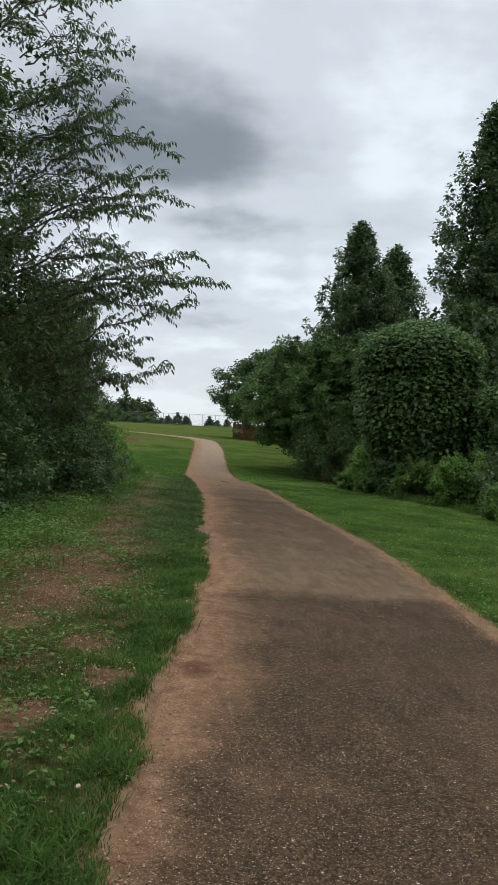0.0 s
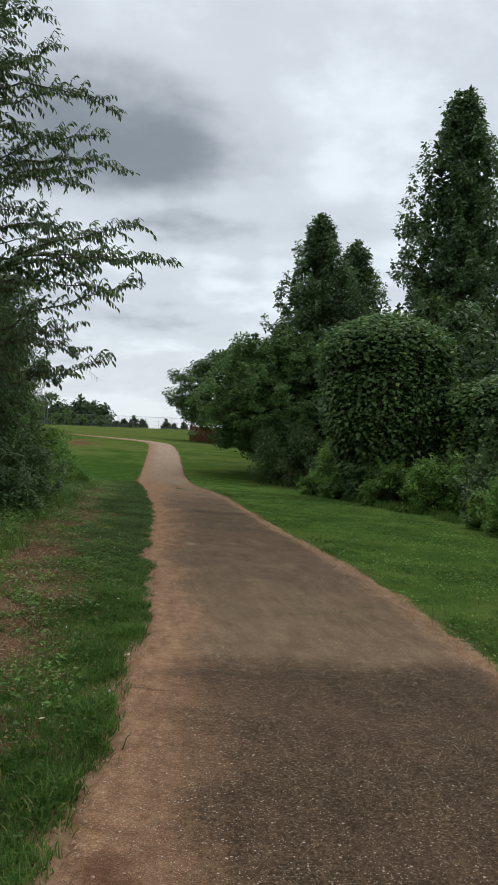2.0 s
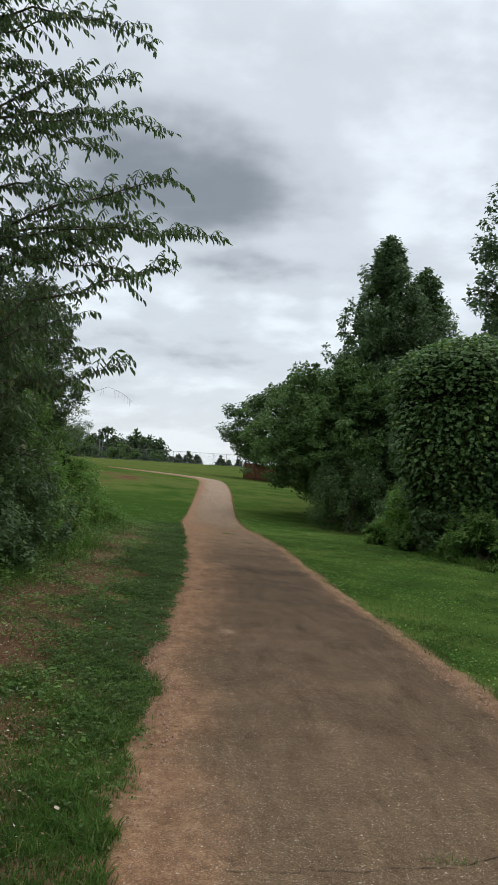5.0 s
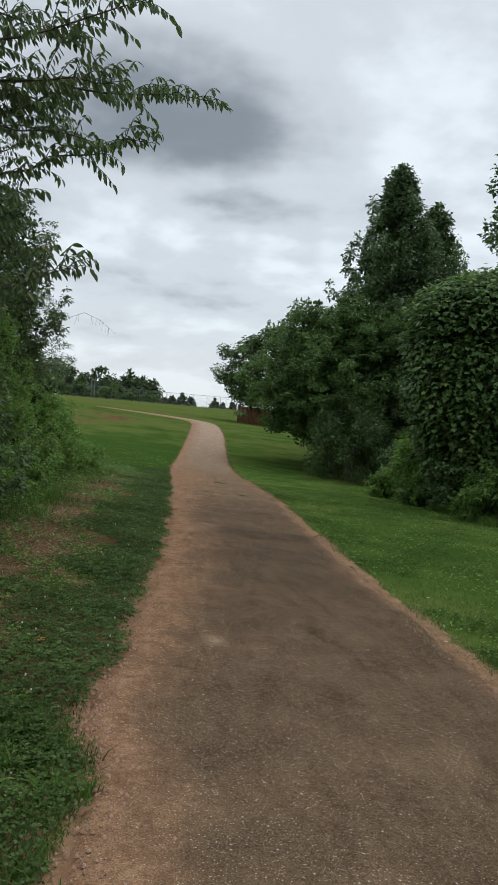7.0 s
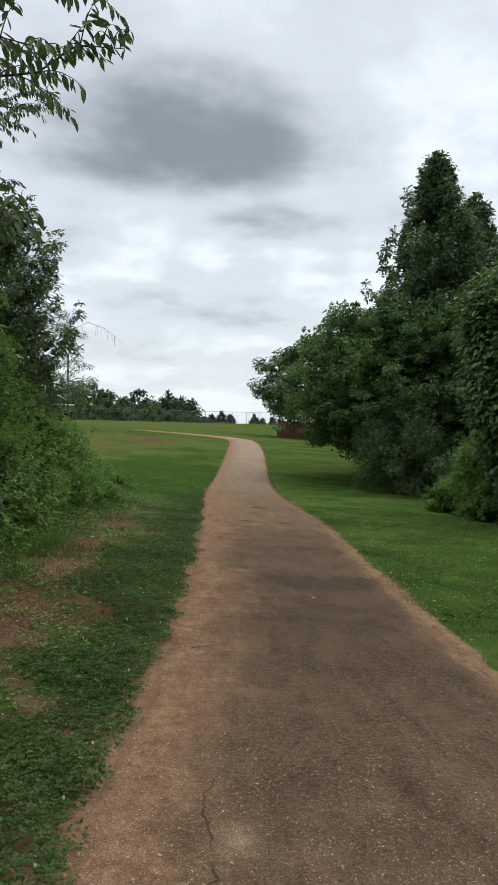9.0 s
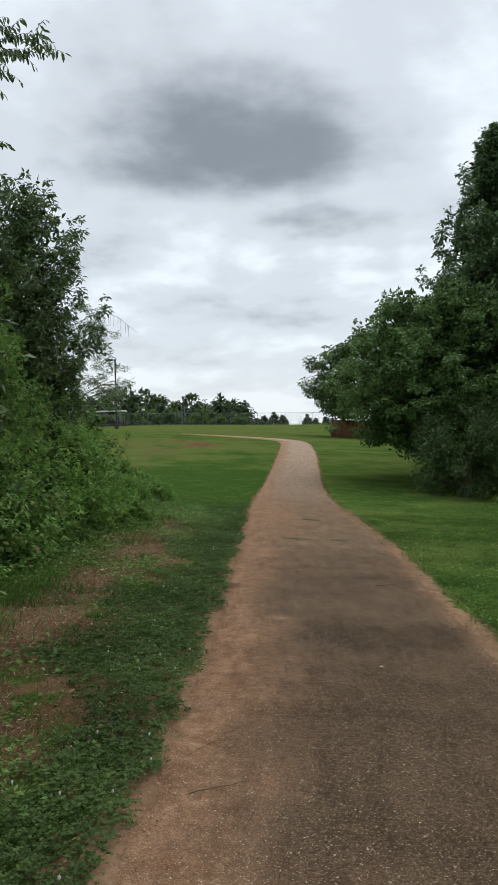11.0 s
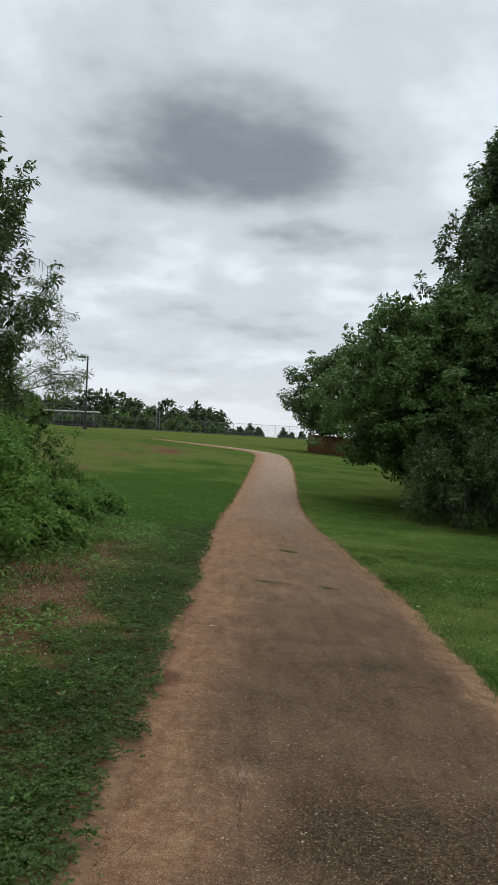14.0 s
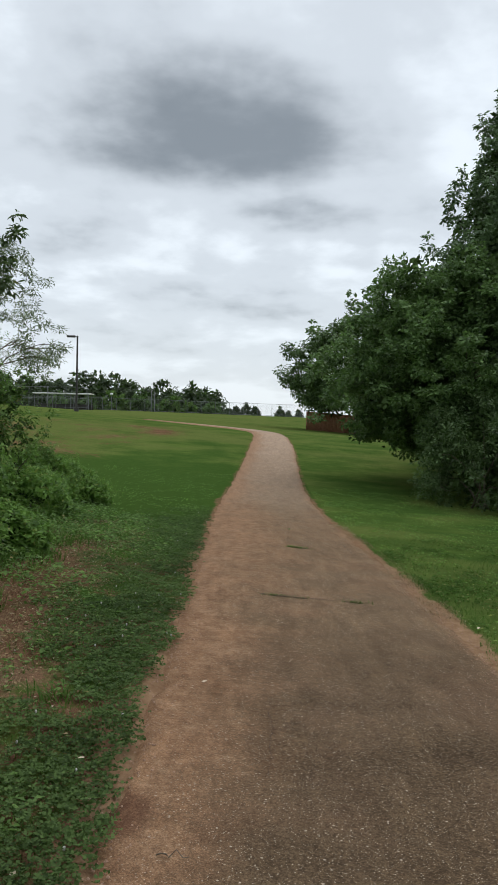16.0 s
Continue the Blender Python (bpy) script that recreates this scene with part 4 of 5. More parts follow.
def vine_mound(foot, radius, height, n, seed, label, free):
    """A dead tree wholly hung with broad drooping vine leaves."""
    rng = np.random.default_rng(seed)
    top = new("vine_mound")
    top.location = (*foot, float(ground_z(*foot)) - 0.05)
    tagged(top, label, "vines")
    mesh_object("trunk", *tube(arc((0, 0, 0), (0.1, 0.1, height * 0.85), 0, 7, rng, 0.05), 0.3, 0.12, 9), BARK, top, smooth=True)

    def skin(n, depth):
        a = rng.random(n) * 2 * np.pi
        k = rng.random(n) ** 0.85
        z = k * height
        round_top = np.sqrt(np.clip(1 - (np.clip(k - 0.78, 0, 1) / 0.22) ** 2.8, 0, 1))
        r = radius * np.where(k > 0.78, round_top, 0.62 + 0.38 * np.clip((k - 0.12) / 0.33, 0, 1))
        lumps = 1 + 0.09 * wobble(2.5 * np.cos(a), 2.5 * np.sin(a) + 0.5 * z, 1.3, seed) + 0.05 * wobble(5 * np.cos(a), 5 * np.sin(a) + 0.35 * z, 3.0, seed) + 0.025 * wobble(9 * np.cos(a), 9 * np.sin(a) + 2.5 * z, 3.0, seed)
        r = r * lumps - rng.random(n) * depth
        # on the crown, spread the leaves over the top as well
        topped = rng.random(n) < 0.22
        rr = radius * 0.97 * np.sqrt(rng.random(n))
        zt = height * (0.7 + 0.3 * (1 - (rr / radius) ** 2.2) ** 0.45) * lumps ** 0.5 - rng.random(n) * depth * 0.6
        r, z = np.where(topped, rr, r), np.where(topped, zt, z)
        k = np.clip(z / height, 0, 1)
        out = np.stack([np.cos(a), np.sin(a), 0 * a], -1)
        pos = out * r[:, None] + np.array([0, 0, 1.0]) * z[:, None]
        rise = np.clip((k - 0.72) * 4, 0, 1)[:, None]
        up = unit(out * (0.42 - 0.3 * rise) + np.array([0, 0, 0.9]) + rise * np.array([0, 0, 1.0]) + rng.normal(0, 0.28, (n, 3)))
        way = unit(out * 0.8 + np.array([0, 0, -0.5]) * (1 - 0.6 * rise) + rng.normal(0, 0.5, (n, 3)))
        return pos, way, up

    pos, way, up = skin(n, 0.6)
    size = rng.uniform(0.09, 0.18, n)
    front = np.argsort(pos[:, 1] + 0.6 * pos[:, 0])[:free]
    rest = np.setdiff1d(np.arange(n), front)
    leaves("foliage", pos[rest], way[rest], up[rest], size[rest], HEART, LEAF_VINE, top)
    if free:
        leaf_parts("leaf", top, pos[front], way[front], up[front], size[front], HEART, LEAF_VINE)
    # dark filler behind the vine leaves, shade set into its colour
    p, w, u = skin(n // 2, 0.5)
    leaves("inner_shade_foliage", p * np.array([0.84, 0.84, 0.94]), w, u, 0.30, DIAMOND, LEAF_INNER_SHADE, top)


vine_mound((9.0, 31.3), 2.5, 6.8, 19000, 77, "tall mound of broad-leaved vines hung over a dead tree", 280)
vine_mound((12.2, 28.8), 1.9, 4.6, 9000, 78, "lower mound of broad-leaved vines beside a taller one", 0)


def hanging_strand():
    """A bare arching shoot hung with dry seed strings."""
    rng = np.random.default_rng(3)
    foot = np.array((-3.4, 26.8, float(ground_z(-3.4, 26.8)) - 0.05))
    top = new("arching_shoot")
    top.location = foot
    tagged(top, "bare arching shoot hung with dry seed strings", "branch")
    line = np.array([(-3.4, 26.8, foot[2]), (-3.25, 26.75, 1.2), (-2.95, 26.65, 2.4), (-2.4, 26.4, 3.3), (-1.65, 25.9, 3.52), (-1.25, 25.2, 3.32), (-0.85, 24.5, 3.0)]) - foot
    k = np.linspace(0, 6, 25)
    stem = np.stack([np.interp(k, np.arange(7), line[:, a]) for a in range(3)], -1)
    mesh_object("stem", *tube(stem, 0.006, 0.0018, 4), BARK, top, smooth=True)
    for i in range(10):
        q = rng.uniform(3.6, 5.6)
        p = np.array([np.interp(q, np.arange(7), line[:, a]) for a in range(3)])
        mesh_object("seed_string", *tube([p, p + (0.005, 0, -0.06), p + (rng.normal(0, 0.015), 0, -rng.uniform(0.1, 0.2))], 0.003, 0.0015, 3), BARK, top)


hanging_strand()

# ---- distance ----
rng_far = np.random.default_rng(5)
FAR = [(-15.5, 12.5), (-19.5, 13.5), (-25, 15.5), (-30, 11.5), (-36, 16.5), (-41.5, 13.5), (-47, 15), (-51, 16), (-55, 18.5), (-60, 18.5), (-64, 19.5), (-69, 17), (-74, 16.5), (-80, 17), (-86, 16.5), (-93, 17.5), (-100, 17), (-108, 18), (-117, 17), (-127, 18)]
for i, (x, h) in enumerate(FAR):
    y = 330 + rng_far.normal(0, 6)
    make_tree("far_tree", "distant dark broadleaf tree beyond the playing field", (x, y), h, 0.3, dome(h * rng_far.uniform(0.38, 0.48)), 75, (1.1, 2.3), 22, 1.28, DIAMOND, LEAF_FAR, 200 + i, 0.3, 0.15, 0.22, core=6, limbs=3, group="distant trees")
for i in range(17):
    make_tree("far_tree", "distant dark broadleaf tree beyond the playing field", (-19 - i * 6.3, 348 + rng_far.normal(0, 4)), rng_far.uniform(10.5, 13.5), 0.3, dome(rng_far.uniform(4.8, 5.8)), 60, (1.2, 2.2), 22, 1.38, DIAMOND, LEAF_FAR, 260 + i, 0.3, 0.0, 0.25, limbs=2, group="distant trees")
for i, (x, h) in enumerate([(-9, 4.8), (-6.5, 5.6), (-2.8, 6.6), (0.2, 5.4), (8.8, 6.0), (11.5, 4.6), (15, 5.2)]):
    make_tree("far_conifer", "small distant dark evergreen beyond the fence", (x, 300 + rng_far.normal(0, 3)), h, 0.1, cone(h * 0.55, 0.8, 0.9), 60, (0.4, 0.9), 50, 0.55, DIAMOND, LEAF_FAR, 230 + i, 0.1, limbs=2, group="distant evergreens")
for i, (x, r, h) in enumerate([(-44, 2.6, 3.6), (-37, 3.0, 5.0), (-30, 3.0, 5.0), (-22.4, 3.2, 4.2), (-11.2, 2.4, 2.9), (-33.6, 1.6, 2.4), (-52, 2.6, 4.0), (-17, 2.0, 2.6)]):
    shrub("far_bush", "rounded green bush behind the far fence", (x, 236), r, h, 40, 90, 0.5, DIAMOND, (LEAF_ROUND, LEAF_BRUSH)[i % 2], 240 + i, 2, "bushes behind the fence")


def box(cx, cy, cz, sx, sy, sz):
    v = np.array([(x, y, z) for x in (-0.5, 0.5) for y in (-0.5, 0.5) for z in (-0.5, 0.5)]) * (sx, sy, sz) + (cx, cy, cz)
    return v, np.array([(0, 1, 3, 2), (4, 6, 7, 5), (0, 4, 5, 1), (2, 3, 7, 6), (0, 2, 6, 4), (1, 5, 7, 3)])


def lamp_post():
    top = new("street_lamp")
    top.location = (-16.1, 96.3, float(ground_z(-16.1, 96.3)))
    tagged(top, "tall dark bronze lamp on a slim pole", "street lamp")
    mesh_object("pole", *tube([(0, 0, 0), (0, 0, 3.5), (0, 0, 7.1)], 0.10, 0.08, 8), BRONZE, top, smooth=True)
    mesh_object("base", *tube([(0, 0, -0.1), (0, 0, 0.35)], 0.22, 0.22, 10), BRONZE, top)
    mesh_object("arm", *box(-0.25, 0, 7.0, 0.5, 0.07, 0.07), BRONZE, top)
    mesh_object("lamp_head", *box(-0.6, 0, 7.03, 0.75, 0.36, 0.17), BRONZE, top)


lamp_post()


def wooden_fence():
    top = new("wooden_fence")
    top.location = (6.0, 104.0, float(ground_z(6.0, 104)))
    tagged(top, "red-stained board fence under a shade tree", "fence")
    for i in range(36):
        g = float(ground_z(6.0 + i * 0.155, 104)) - top.location.z
        mesh_object("board", *box(i * 0.155 + 0.07, 0, 0.93 + g, 0.152, 0.025, 1.9 + 0.02 * math.sin(i * 2.3)), CEDAR, top)
    for z in (0.4, 1.5):
        mesh_object("rail", *box(2.79, 0.05, z - 0.15, 5.58, 0.05, 0.09), CEDAR, top)


wooden_fence()


def chain_fence():
    top = new("chain_link_fence")
    tagged(top, "tall galvanised chain-link fence along the far field", "fence")
    n = 40
    for i in range(n):
        x = -90 + i * 3.5
        g = float(ground_z(x, 222))
        mesh_object("post", *tube([(x, 222, g - 0.2), (x, 222, g + 3.0)], 0.05, 0.05, 6), STEEL, top)
    xs = np.linspace(-90, -90 + 3.5 * (n - 1), n)
    for h in (0.15, 3.0):
        mesh_object("rail", *tube(np.stack([xs, 0 * xs + 222, ground_z(xs, 222) + h], -1), 0.035, 0.035, 5), STEEL, top)
    wires = []
    for x in np.arange(-90, -90 + 3.5 * (n - 1) - 3, 0.4):
        for d in (3, -3):
            a = x if d > 0 else x + 3
            wires.append(tube([(a, 222, float(ground_z(a, 222)) + 0.1), (a + d, 222, float(ground_z(a + d, 222)) + 3.0)], 0.007, 0.007, 3))
    tagged(mesh_object("wire_mesh", *joined(wires), STEEL, top), kind="stuff")


chain_fence()


def goal_posts():
    top = new("goal_posts")
    top.location = (-24.6, 216, float(ground_z(-24.6, 216)))
    tagged(top, "two pale steel posts on the far field", "posts")
    for x in (0.0, 0.75):
        mesh_object("post", *tube([(x, 0, -0.1), (x, 0, 4.8)], 0.09, 0.09, 8), STEEL, top, smooth=True)


goal_posts()


def dugout():
    top = new("dugout")
    x0, y0 = -42, 200
    top.location = (x0, y0, float(ground_z(x0, y0)))
    tagged(top, "open field shelter with a pale flat roof", "shelter")
    mesh_object("roof", *box(0, 0, 3.45, 13.0, 3.4, 0.22), WHITE, top)
    for x in (-6, -2, 2, 5.9):
        for y in (-1.5, 1.5):
            mesh_object("post", *tube([(x, y, -0.3), (x, y, 3.36)], 0.07, 0.07, 6), STEEL, top)
    mesh_object("back_wall", *box(0, 1.62, 0.55, 12.6, 0.12, 1.3), BRONZE, top)
    mesh_object("bench", *box(0, 0.8, 0.45, 11.0, 0.35, 0.06), STEEL, top)


dugout()


def backstop():
    top = new("backstop_fence")
    x0, y0 = -42.5, 196
    top.location = (x0, y0, float(ground_z(x0, y0)))
    tagged(top, "high wire backstop fence before the shelter", "fence")
    for x in (-10, -6, -2, 2, 6.6):
        mesh_object("post", *tube([(x, 0, -0.3), (x, 0, 4.8)], 0.05, 0.05, 6), STEEL, top)
    for z in (0.1, 2.4, 4.8):
        mesh_object("rail", *tube([(-10, 0, z), (6.6, 0, z)], 0.04, 0.04, 5), STEEL, top)


backstop()
for x, y, h in ((-49.0, 214, 6.6), (-43.5, 214, 5.6), (-40.3, 216, 5.0), (-34.2, 216, 3.9)):
    light = new("flood_light")
    light.location = (x, y, float(ground_z(x, y)))
    tagged(light, "small pale floodlight on a thin pole", "flood light", "lights by the field")
    mesh_object("pole", *tube([(0, 0, -0.2), (0, 0, h)], 0.05, 0.04, 6), STEEL, light)
    mesh_object("lamp_head", *box(0, -0.1, h, 0.7, 0.3, 0.35), WHITE, light)

# ---- turf, clover, weeds and litter ----


def blades(name, label, x, y, height, rng, material, lean=0.6):
    """Bent grass blades rooted at x, y."""
    n = len(x)
    z = ground_z(x, y) + relief(x, y) * 0.8 - 0.005
    a = rng.random(n) * 2 * np.pi
    h = height * rng.uniform(0.5, 1.25, n)
    w = np.clip(h * 0.052, 0.0018, 0.0045)
    out = np.stack([np.cos(a), np.sin(a), 0 * a], -1)
    side = np.stack([-np.sin(a), np.cos(a), 0 * a], -1) * w[:, None]
    bend = lean * rng.uniform(0.2, 1.3, n)[:, None] * h[:, None]
    root = np.stack([x, y, z], -1)
    mid = root + np.array([0, 0, 0.62]) * h[:, None] + out * bend * 0.35
    tip = root + np.array([0, 0, 0.92]) * h[:, None] + out * bend
    V = np.stack([root - side, root + side, mid + side * 0.8, mid - side * 0.8, tip], 1).reshape(-1, 3)
    k = (np.arange(n) * 5)[:, None]
    F = np.concatenate([k + np.array([[0, 1, 2]]), k + np.array([[0, 2, 3]]), k + np.array([[3, 2, 4]])])
    ob = mesh_object(name, V, F, material)
    return tagged(ob, label, "grass", kind="stuff")


def scatter(rng, n, y0, y1, side, w0, w1, power=1.0):
    """Random places in a strip beside the path: side -1 left, 1 right; w0..w1 metres off its edge."""
    y = rng.uniform(y0, y1, n)
    d = w0 + (w1 - w0) * rng.random(n) ** power
    x = left_edge(y) - d if side < 0 else right_edge(y) + d
    return x, y, d


def build_turf():
    rng = np.random.default_rng(21)
    # lush clumps along the first stretch of the verge
    x, y, d = scatter(rng, 210000, 1.8, 13.0, -1, -0.14, 2.0, 1.3)
    keep = (wobble(x, y, 2.3, 1.0) + 0.5 * wobble(x, y, 7.0) > -0.7 + 0.45 * np.clip(d - 0.6, 0, 2) - 0.6 * (d < 0.4)) & (rng.random(len(x)) < np.interp(y, [10.5, 13], [1, 0.25])) & (d + rng.normal(0, 0.03, len(x)) > -0.03 + 0.07 * wobble(x, y, 3.0) + 0.05 * wobble(x, y, 10.0, 2.0)) & (bare_patch(x, y) + 0.7 * rng.random(len(x)) < 0.72)
    blades("grass", "lush green grass beside the footpath", x[keep], y[keep], np.interp(d[keep], [0.0, 0.35, 0.8], [0.060, 0.055, 0.036]) * (0.7 + 0.6 * np.clip(wobble(x[keep], y[keep], 9.0, 3.0) + 0.3, 0, 1)), rng, BLADE, 1.3)
    x, y, d = scatter(rng, 78000, 5, 34, 1, -0.14, 4.4, 1.5)
    keep = (wobble(x, y, 3.1, 2.0) > -0.75) & (d > 0.04 + 0.09 * wobble(x, y, 3.6, 2.0)) & (rng.random(len(x)) < np.interp(y, [24, 36], [1, 0.5]))
    blades("grass", "mown green grass beside the footpath", x[keep], y[keep], 0.042, rng, BLADE, 1.3)
    x, y, d = scatter(rng, 70000, 10, 35, -1, 0.12, 2.9)
    keep = (wobble(x, y, 2.0, 5.0) > -0.1) & (rng.random(len(x)) < np.interp(y, [26, 35], [1, 0.15])) & (bare_patch(x, y) + 0.6 * rng.random(len(x)) < 0.6)
    blades("grass", "thin grass among clover on the verge", x[keep], y[keep], 0.045, rng, BLADE, 1.4)
    x, y, d = scatter(rng, 26000, 4, 36, 1, -0.24, 0.16)
    keep = wobble(x, y, 2.2, 7.0) + 2.0 * d > -0.35
    blades("dry_grass", "dry straw-coloured grass along the path's edge", x[keep], y[keep], 0.02, rng, DRY, 2.6)
    x, y, d = scatter(rng, 70000, 1, 33, -1, 0.25, 2.3)
    keep = bare_patch(x, y) + 0.3 * rng.random(len(x)) > 0.36
    blades("dry_grass", "dry straw-coloured grass on bare clay", x[keep], y[keep], 0.03, rng, DRY, 3.0)
    # taller tufts at the foot of the brush and on the path's joints
    tx, ty = [], []
    for _ in range(60):
        cy = rng.uniform(6, 30)
        cx = left_edge(cy) - rng.uniform(1.5, 2.3)
        tx.append(cx + rng.normal(0, 0.16, 70)), ty.append(cy + rng.normal(0, 0.16, 70))
    for _ in range(16):
        cx, cy = rng.uniform(-2.2, -1.45), rng.uniform(20.3, 23.4)
        tx.append(cx + rng.normal(0, 0.12, 90)), ty.append(cy + rng.normal(0, 0.12, 90))
    blades("tall_grass", "long loose grass at the foot of the brush", np.concatenate(tx), np.concatenate(ty), 0.17, rng, BLADE, 1.5)
    tx, ty = [], []
    for _ in range(34):
        cy = rng.uniform(20, 36)
        cx = np.interp(cy, [20, 24, 28, 34.5], [8.7, 8.0, 7.35, 7.3]) + rng.uniform(-0.15, 0.5)
        tx.append(cx + rng.normal(0, 0.12, 80)), ty.append(cy + rng.normal(0, 0.12, 80))
    blades("tall_grass", "long loose grass at the foot of the brush", np.concatenate(tx), np.concatenate(ty), 0.28, rng, BLADE, 1.0)
    tx, ty = [], []
    for cx, cy, n in ((-0.13, 23.89, 60), (-0.57, 20.77, 120), (0.14, 12.35, 160), (0.05, 12.6, 160), (-0.05, 12.2, 160), (-0.8, 24.4, 90), (-0.62, 12.0, 60), (-0.95, 15.4, 60)):
        tx.append(cx + rng.normal(0, 0.055, n)), ty.append(cy + rng.normal(0, 0.055, n))
    blades("grass", "loose green grass tufts on the verge", np.concatenate(tx), np.concatenate(ty), 0.085, rng, BLADE, 1.6)
    tx, ty = [], []
    for cx, cy, n in ((0.98, 9.1, 30), (0.80, 9.5, 30), (1.72, 9.72, 60), (2.1, 9.85, 25), (2.43, 10.15, 25), (2.75, 10.2, 20), (0.78, 13.75, 40), (2.35, 21.2, 50), (0.62, 15.0, 25)):
        tx.append(cx + rng.normal(0, 0.07, n)), ty.append(cy + rng.normal(0, 0.015, n))
    wx, wy = [], []
    for cx, cy, n in ((1.10, 27.3, 120), (1.24, 27.29, 130), (1.38, 27.27, 90), (1.93, 27.24, 120), (1.5, 31.2, 110), (1.63, 31.17, 90), (1.55, 34.0, 60)):
        wx.append(cx + rng.normal(0, 0.06, n)), wy.append(cy + rng.normal(0, 0.02, n))
    blades("grass", "dark grass tufts along a joint in the path", np.concatenate(wx), np.concatenate(wy), 0.045, rng, BLADE, 1.5)
    blades("grass", "small grass tufts rooted in the path's cracks", np.concatenate(tx), np.concatenate(ty), 0.032, rng, BLADE, 1.6)


build_turf()


def build_clover():
    rng = np.random.default_rng(22)
    x, y, d = scatter(rng, 280000, 1.0, 38, -1, -0.14, 2.1, 1.3)
    dense = np.interp(y, [1.0, 10.6, 13.0, 24, 38], [0.1, 0.12, 1, 1, 0.0]) * np.where(y < 10, np.clip(d * 1.6, 0.1, 1), 1)
    keep = (rng.random(len(x)) < dense) & (wobble(x, y, 1.7, 6.0) + 0.8 * wobble(x, y, 5.0, 2.0) + 0.5 * wobble(x, y, 13.0, 2.0) + rng.normal(0, 0.2, len(x)) > -0.38 - 0.8 * np.clip((0.5 - d) * 5, 0, 1) + 1.7 * np.clip(d - 0.55 - 0.2 * wobble(x, y, 0.8, 9.0), 0, 2)) & (d + rng.normal(0, 0.03, len(x)) > -0.03 + 0.06 * wobble(x, y, 2.6) + 0.05 * wobble(x, y, 11.0, 3.0)) & (bare_patch(x, y) + 0.8 * rng.random(len(x)) < 0.82)
    x, y = x[keep], y[keep]
    n = len(x)
    z = ground_z(x, y) + rng.uniform(0.010, 0.045, n) + 0.030 * np.clip(wobble(x, y, 15.0, 1.0) + 0.4, 0, 1.2)
    P, W, U = [], [], []
    turn = rng.random(n) * 2 * np.pi
    tilt = rng.normal(0, 0.55, (n, 3))
    for k in range(3):
        a = turn + k * 2 * np.pi / 3
        P.append(np.stack([x, y, z], -1))
        W.append(np.stack([np.cos(a), np.sin(a), 0.12 + 0 * a], -1) + tilt * 0.5)
        U.append(np.array([0, 0, 1.0]) + tilt)
    size = np.tile(rng.uniform(0.009, 0.022, n), 3)
    ob = leaves("clover", np.concatenate(P), np.concatenate(W), np.concatenate(U), size, WIDE, CLOVER)
    tagged(ob, "dense mat of dark green clover beside the path", "clover", kind="stuff")
    cx, cy, d = scatter(rng, 42000, 7, 34, 1, 0.15, 4.6, 1.2)
    keep = wobble(cx, cy, 1.5, 2.0) + 0.6 * wobble(cx, cy, 4.5, 5.0) > 0.15
    cx, cy = cx[keep], cy[keep]
    cz = ground_z(cx, cy) + rng.uniform(0.012, 0.045, len(cx))
    tilt = rng.normal(0, 0.5, (len(cx), 3))
    turn2 = rng.random(len(cx)) * 2 * np.pi
    Q = np.stack([cx, cy, cz], -1)
    W2 = [np.stack([np.cos(turn2 + a), np.sin(turn2 + a), 0.12 + 0 * turn2], -1) + tilt * 0.5 for a in (0, 2.09, 4.19)]
    lawn = leaves("clover", np.concatenate([Q, Q, Q]), np.concatenate(W2), np.tile(np.array([0, 0, 1.0]) + tilt, (3, 1)), np.tile(rng.uniform(0.014, 0.030, len(cx)), 3), WIDE, BLADE)
    tagged(lawn, "loose patches of green clover in the mown lawn", "clover", kind="stuff")
    pick = rng.choice(n, 70, replace=False)
    ball, bf = tube([(0, 0, -0.008), (0, 0, -0.004), (0, 0, 0.006), (0, 0, 0.011)], 1, 1, 6)
    prof = np.repeat([0.002, 0.0055, 0.006, 0.002], 6)
    ball[:, :2] *= prof[:, None]
    chunks = [(ball + (x[i], y[i], z[i] + 0.014), bf) for i in pick]
    tagged(mesh_object("clover_flower", *joined(chunks), PETAL), "small white clover flower heads in the verge", "flowers", kind="stuff")


build_clover()


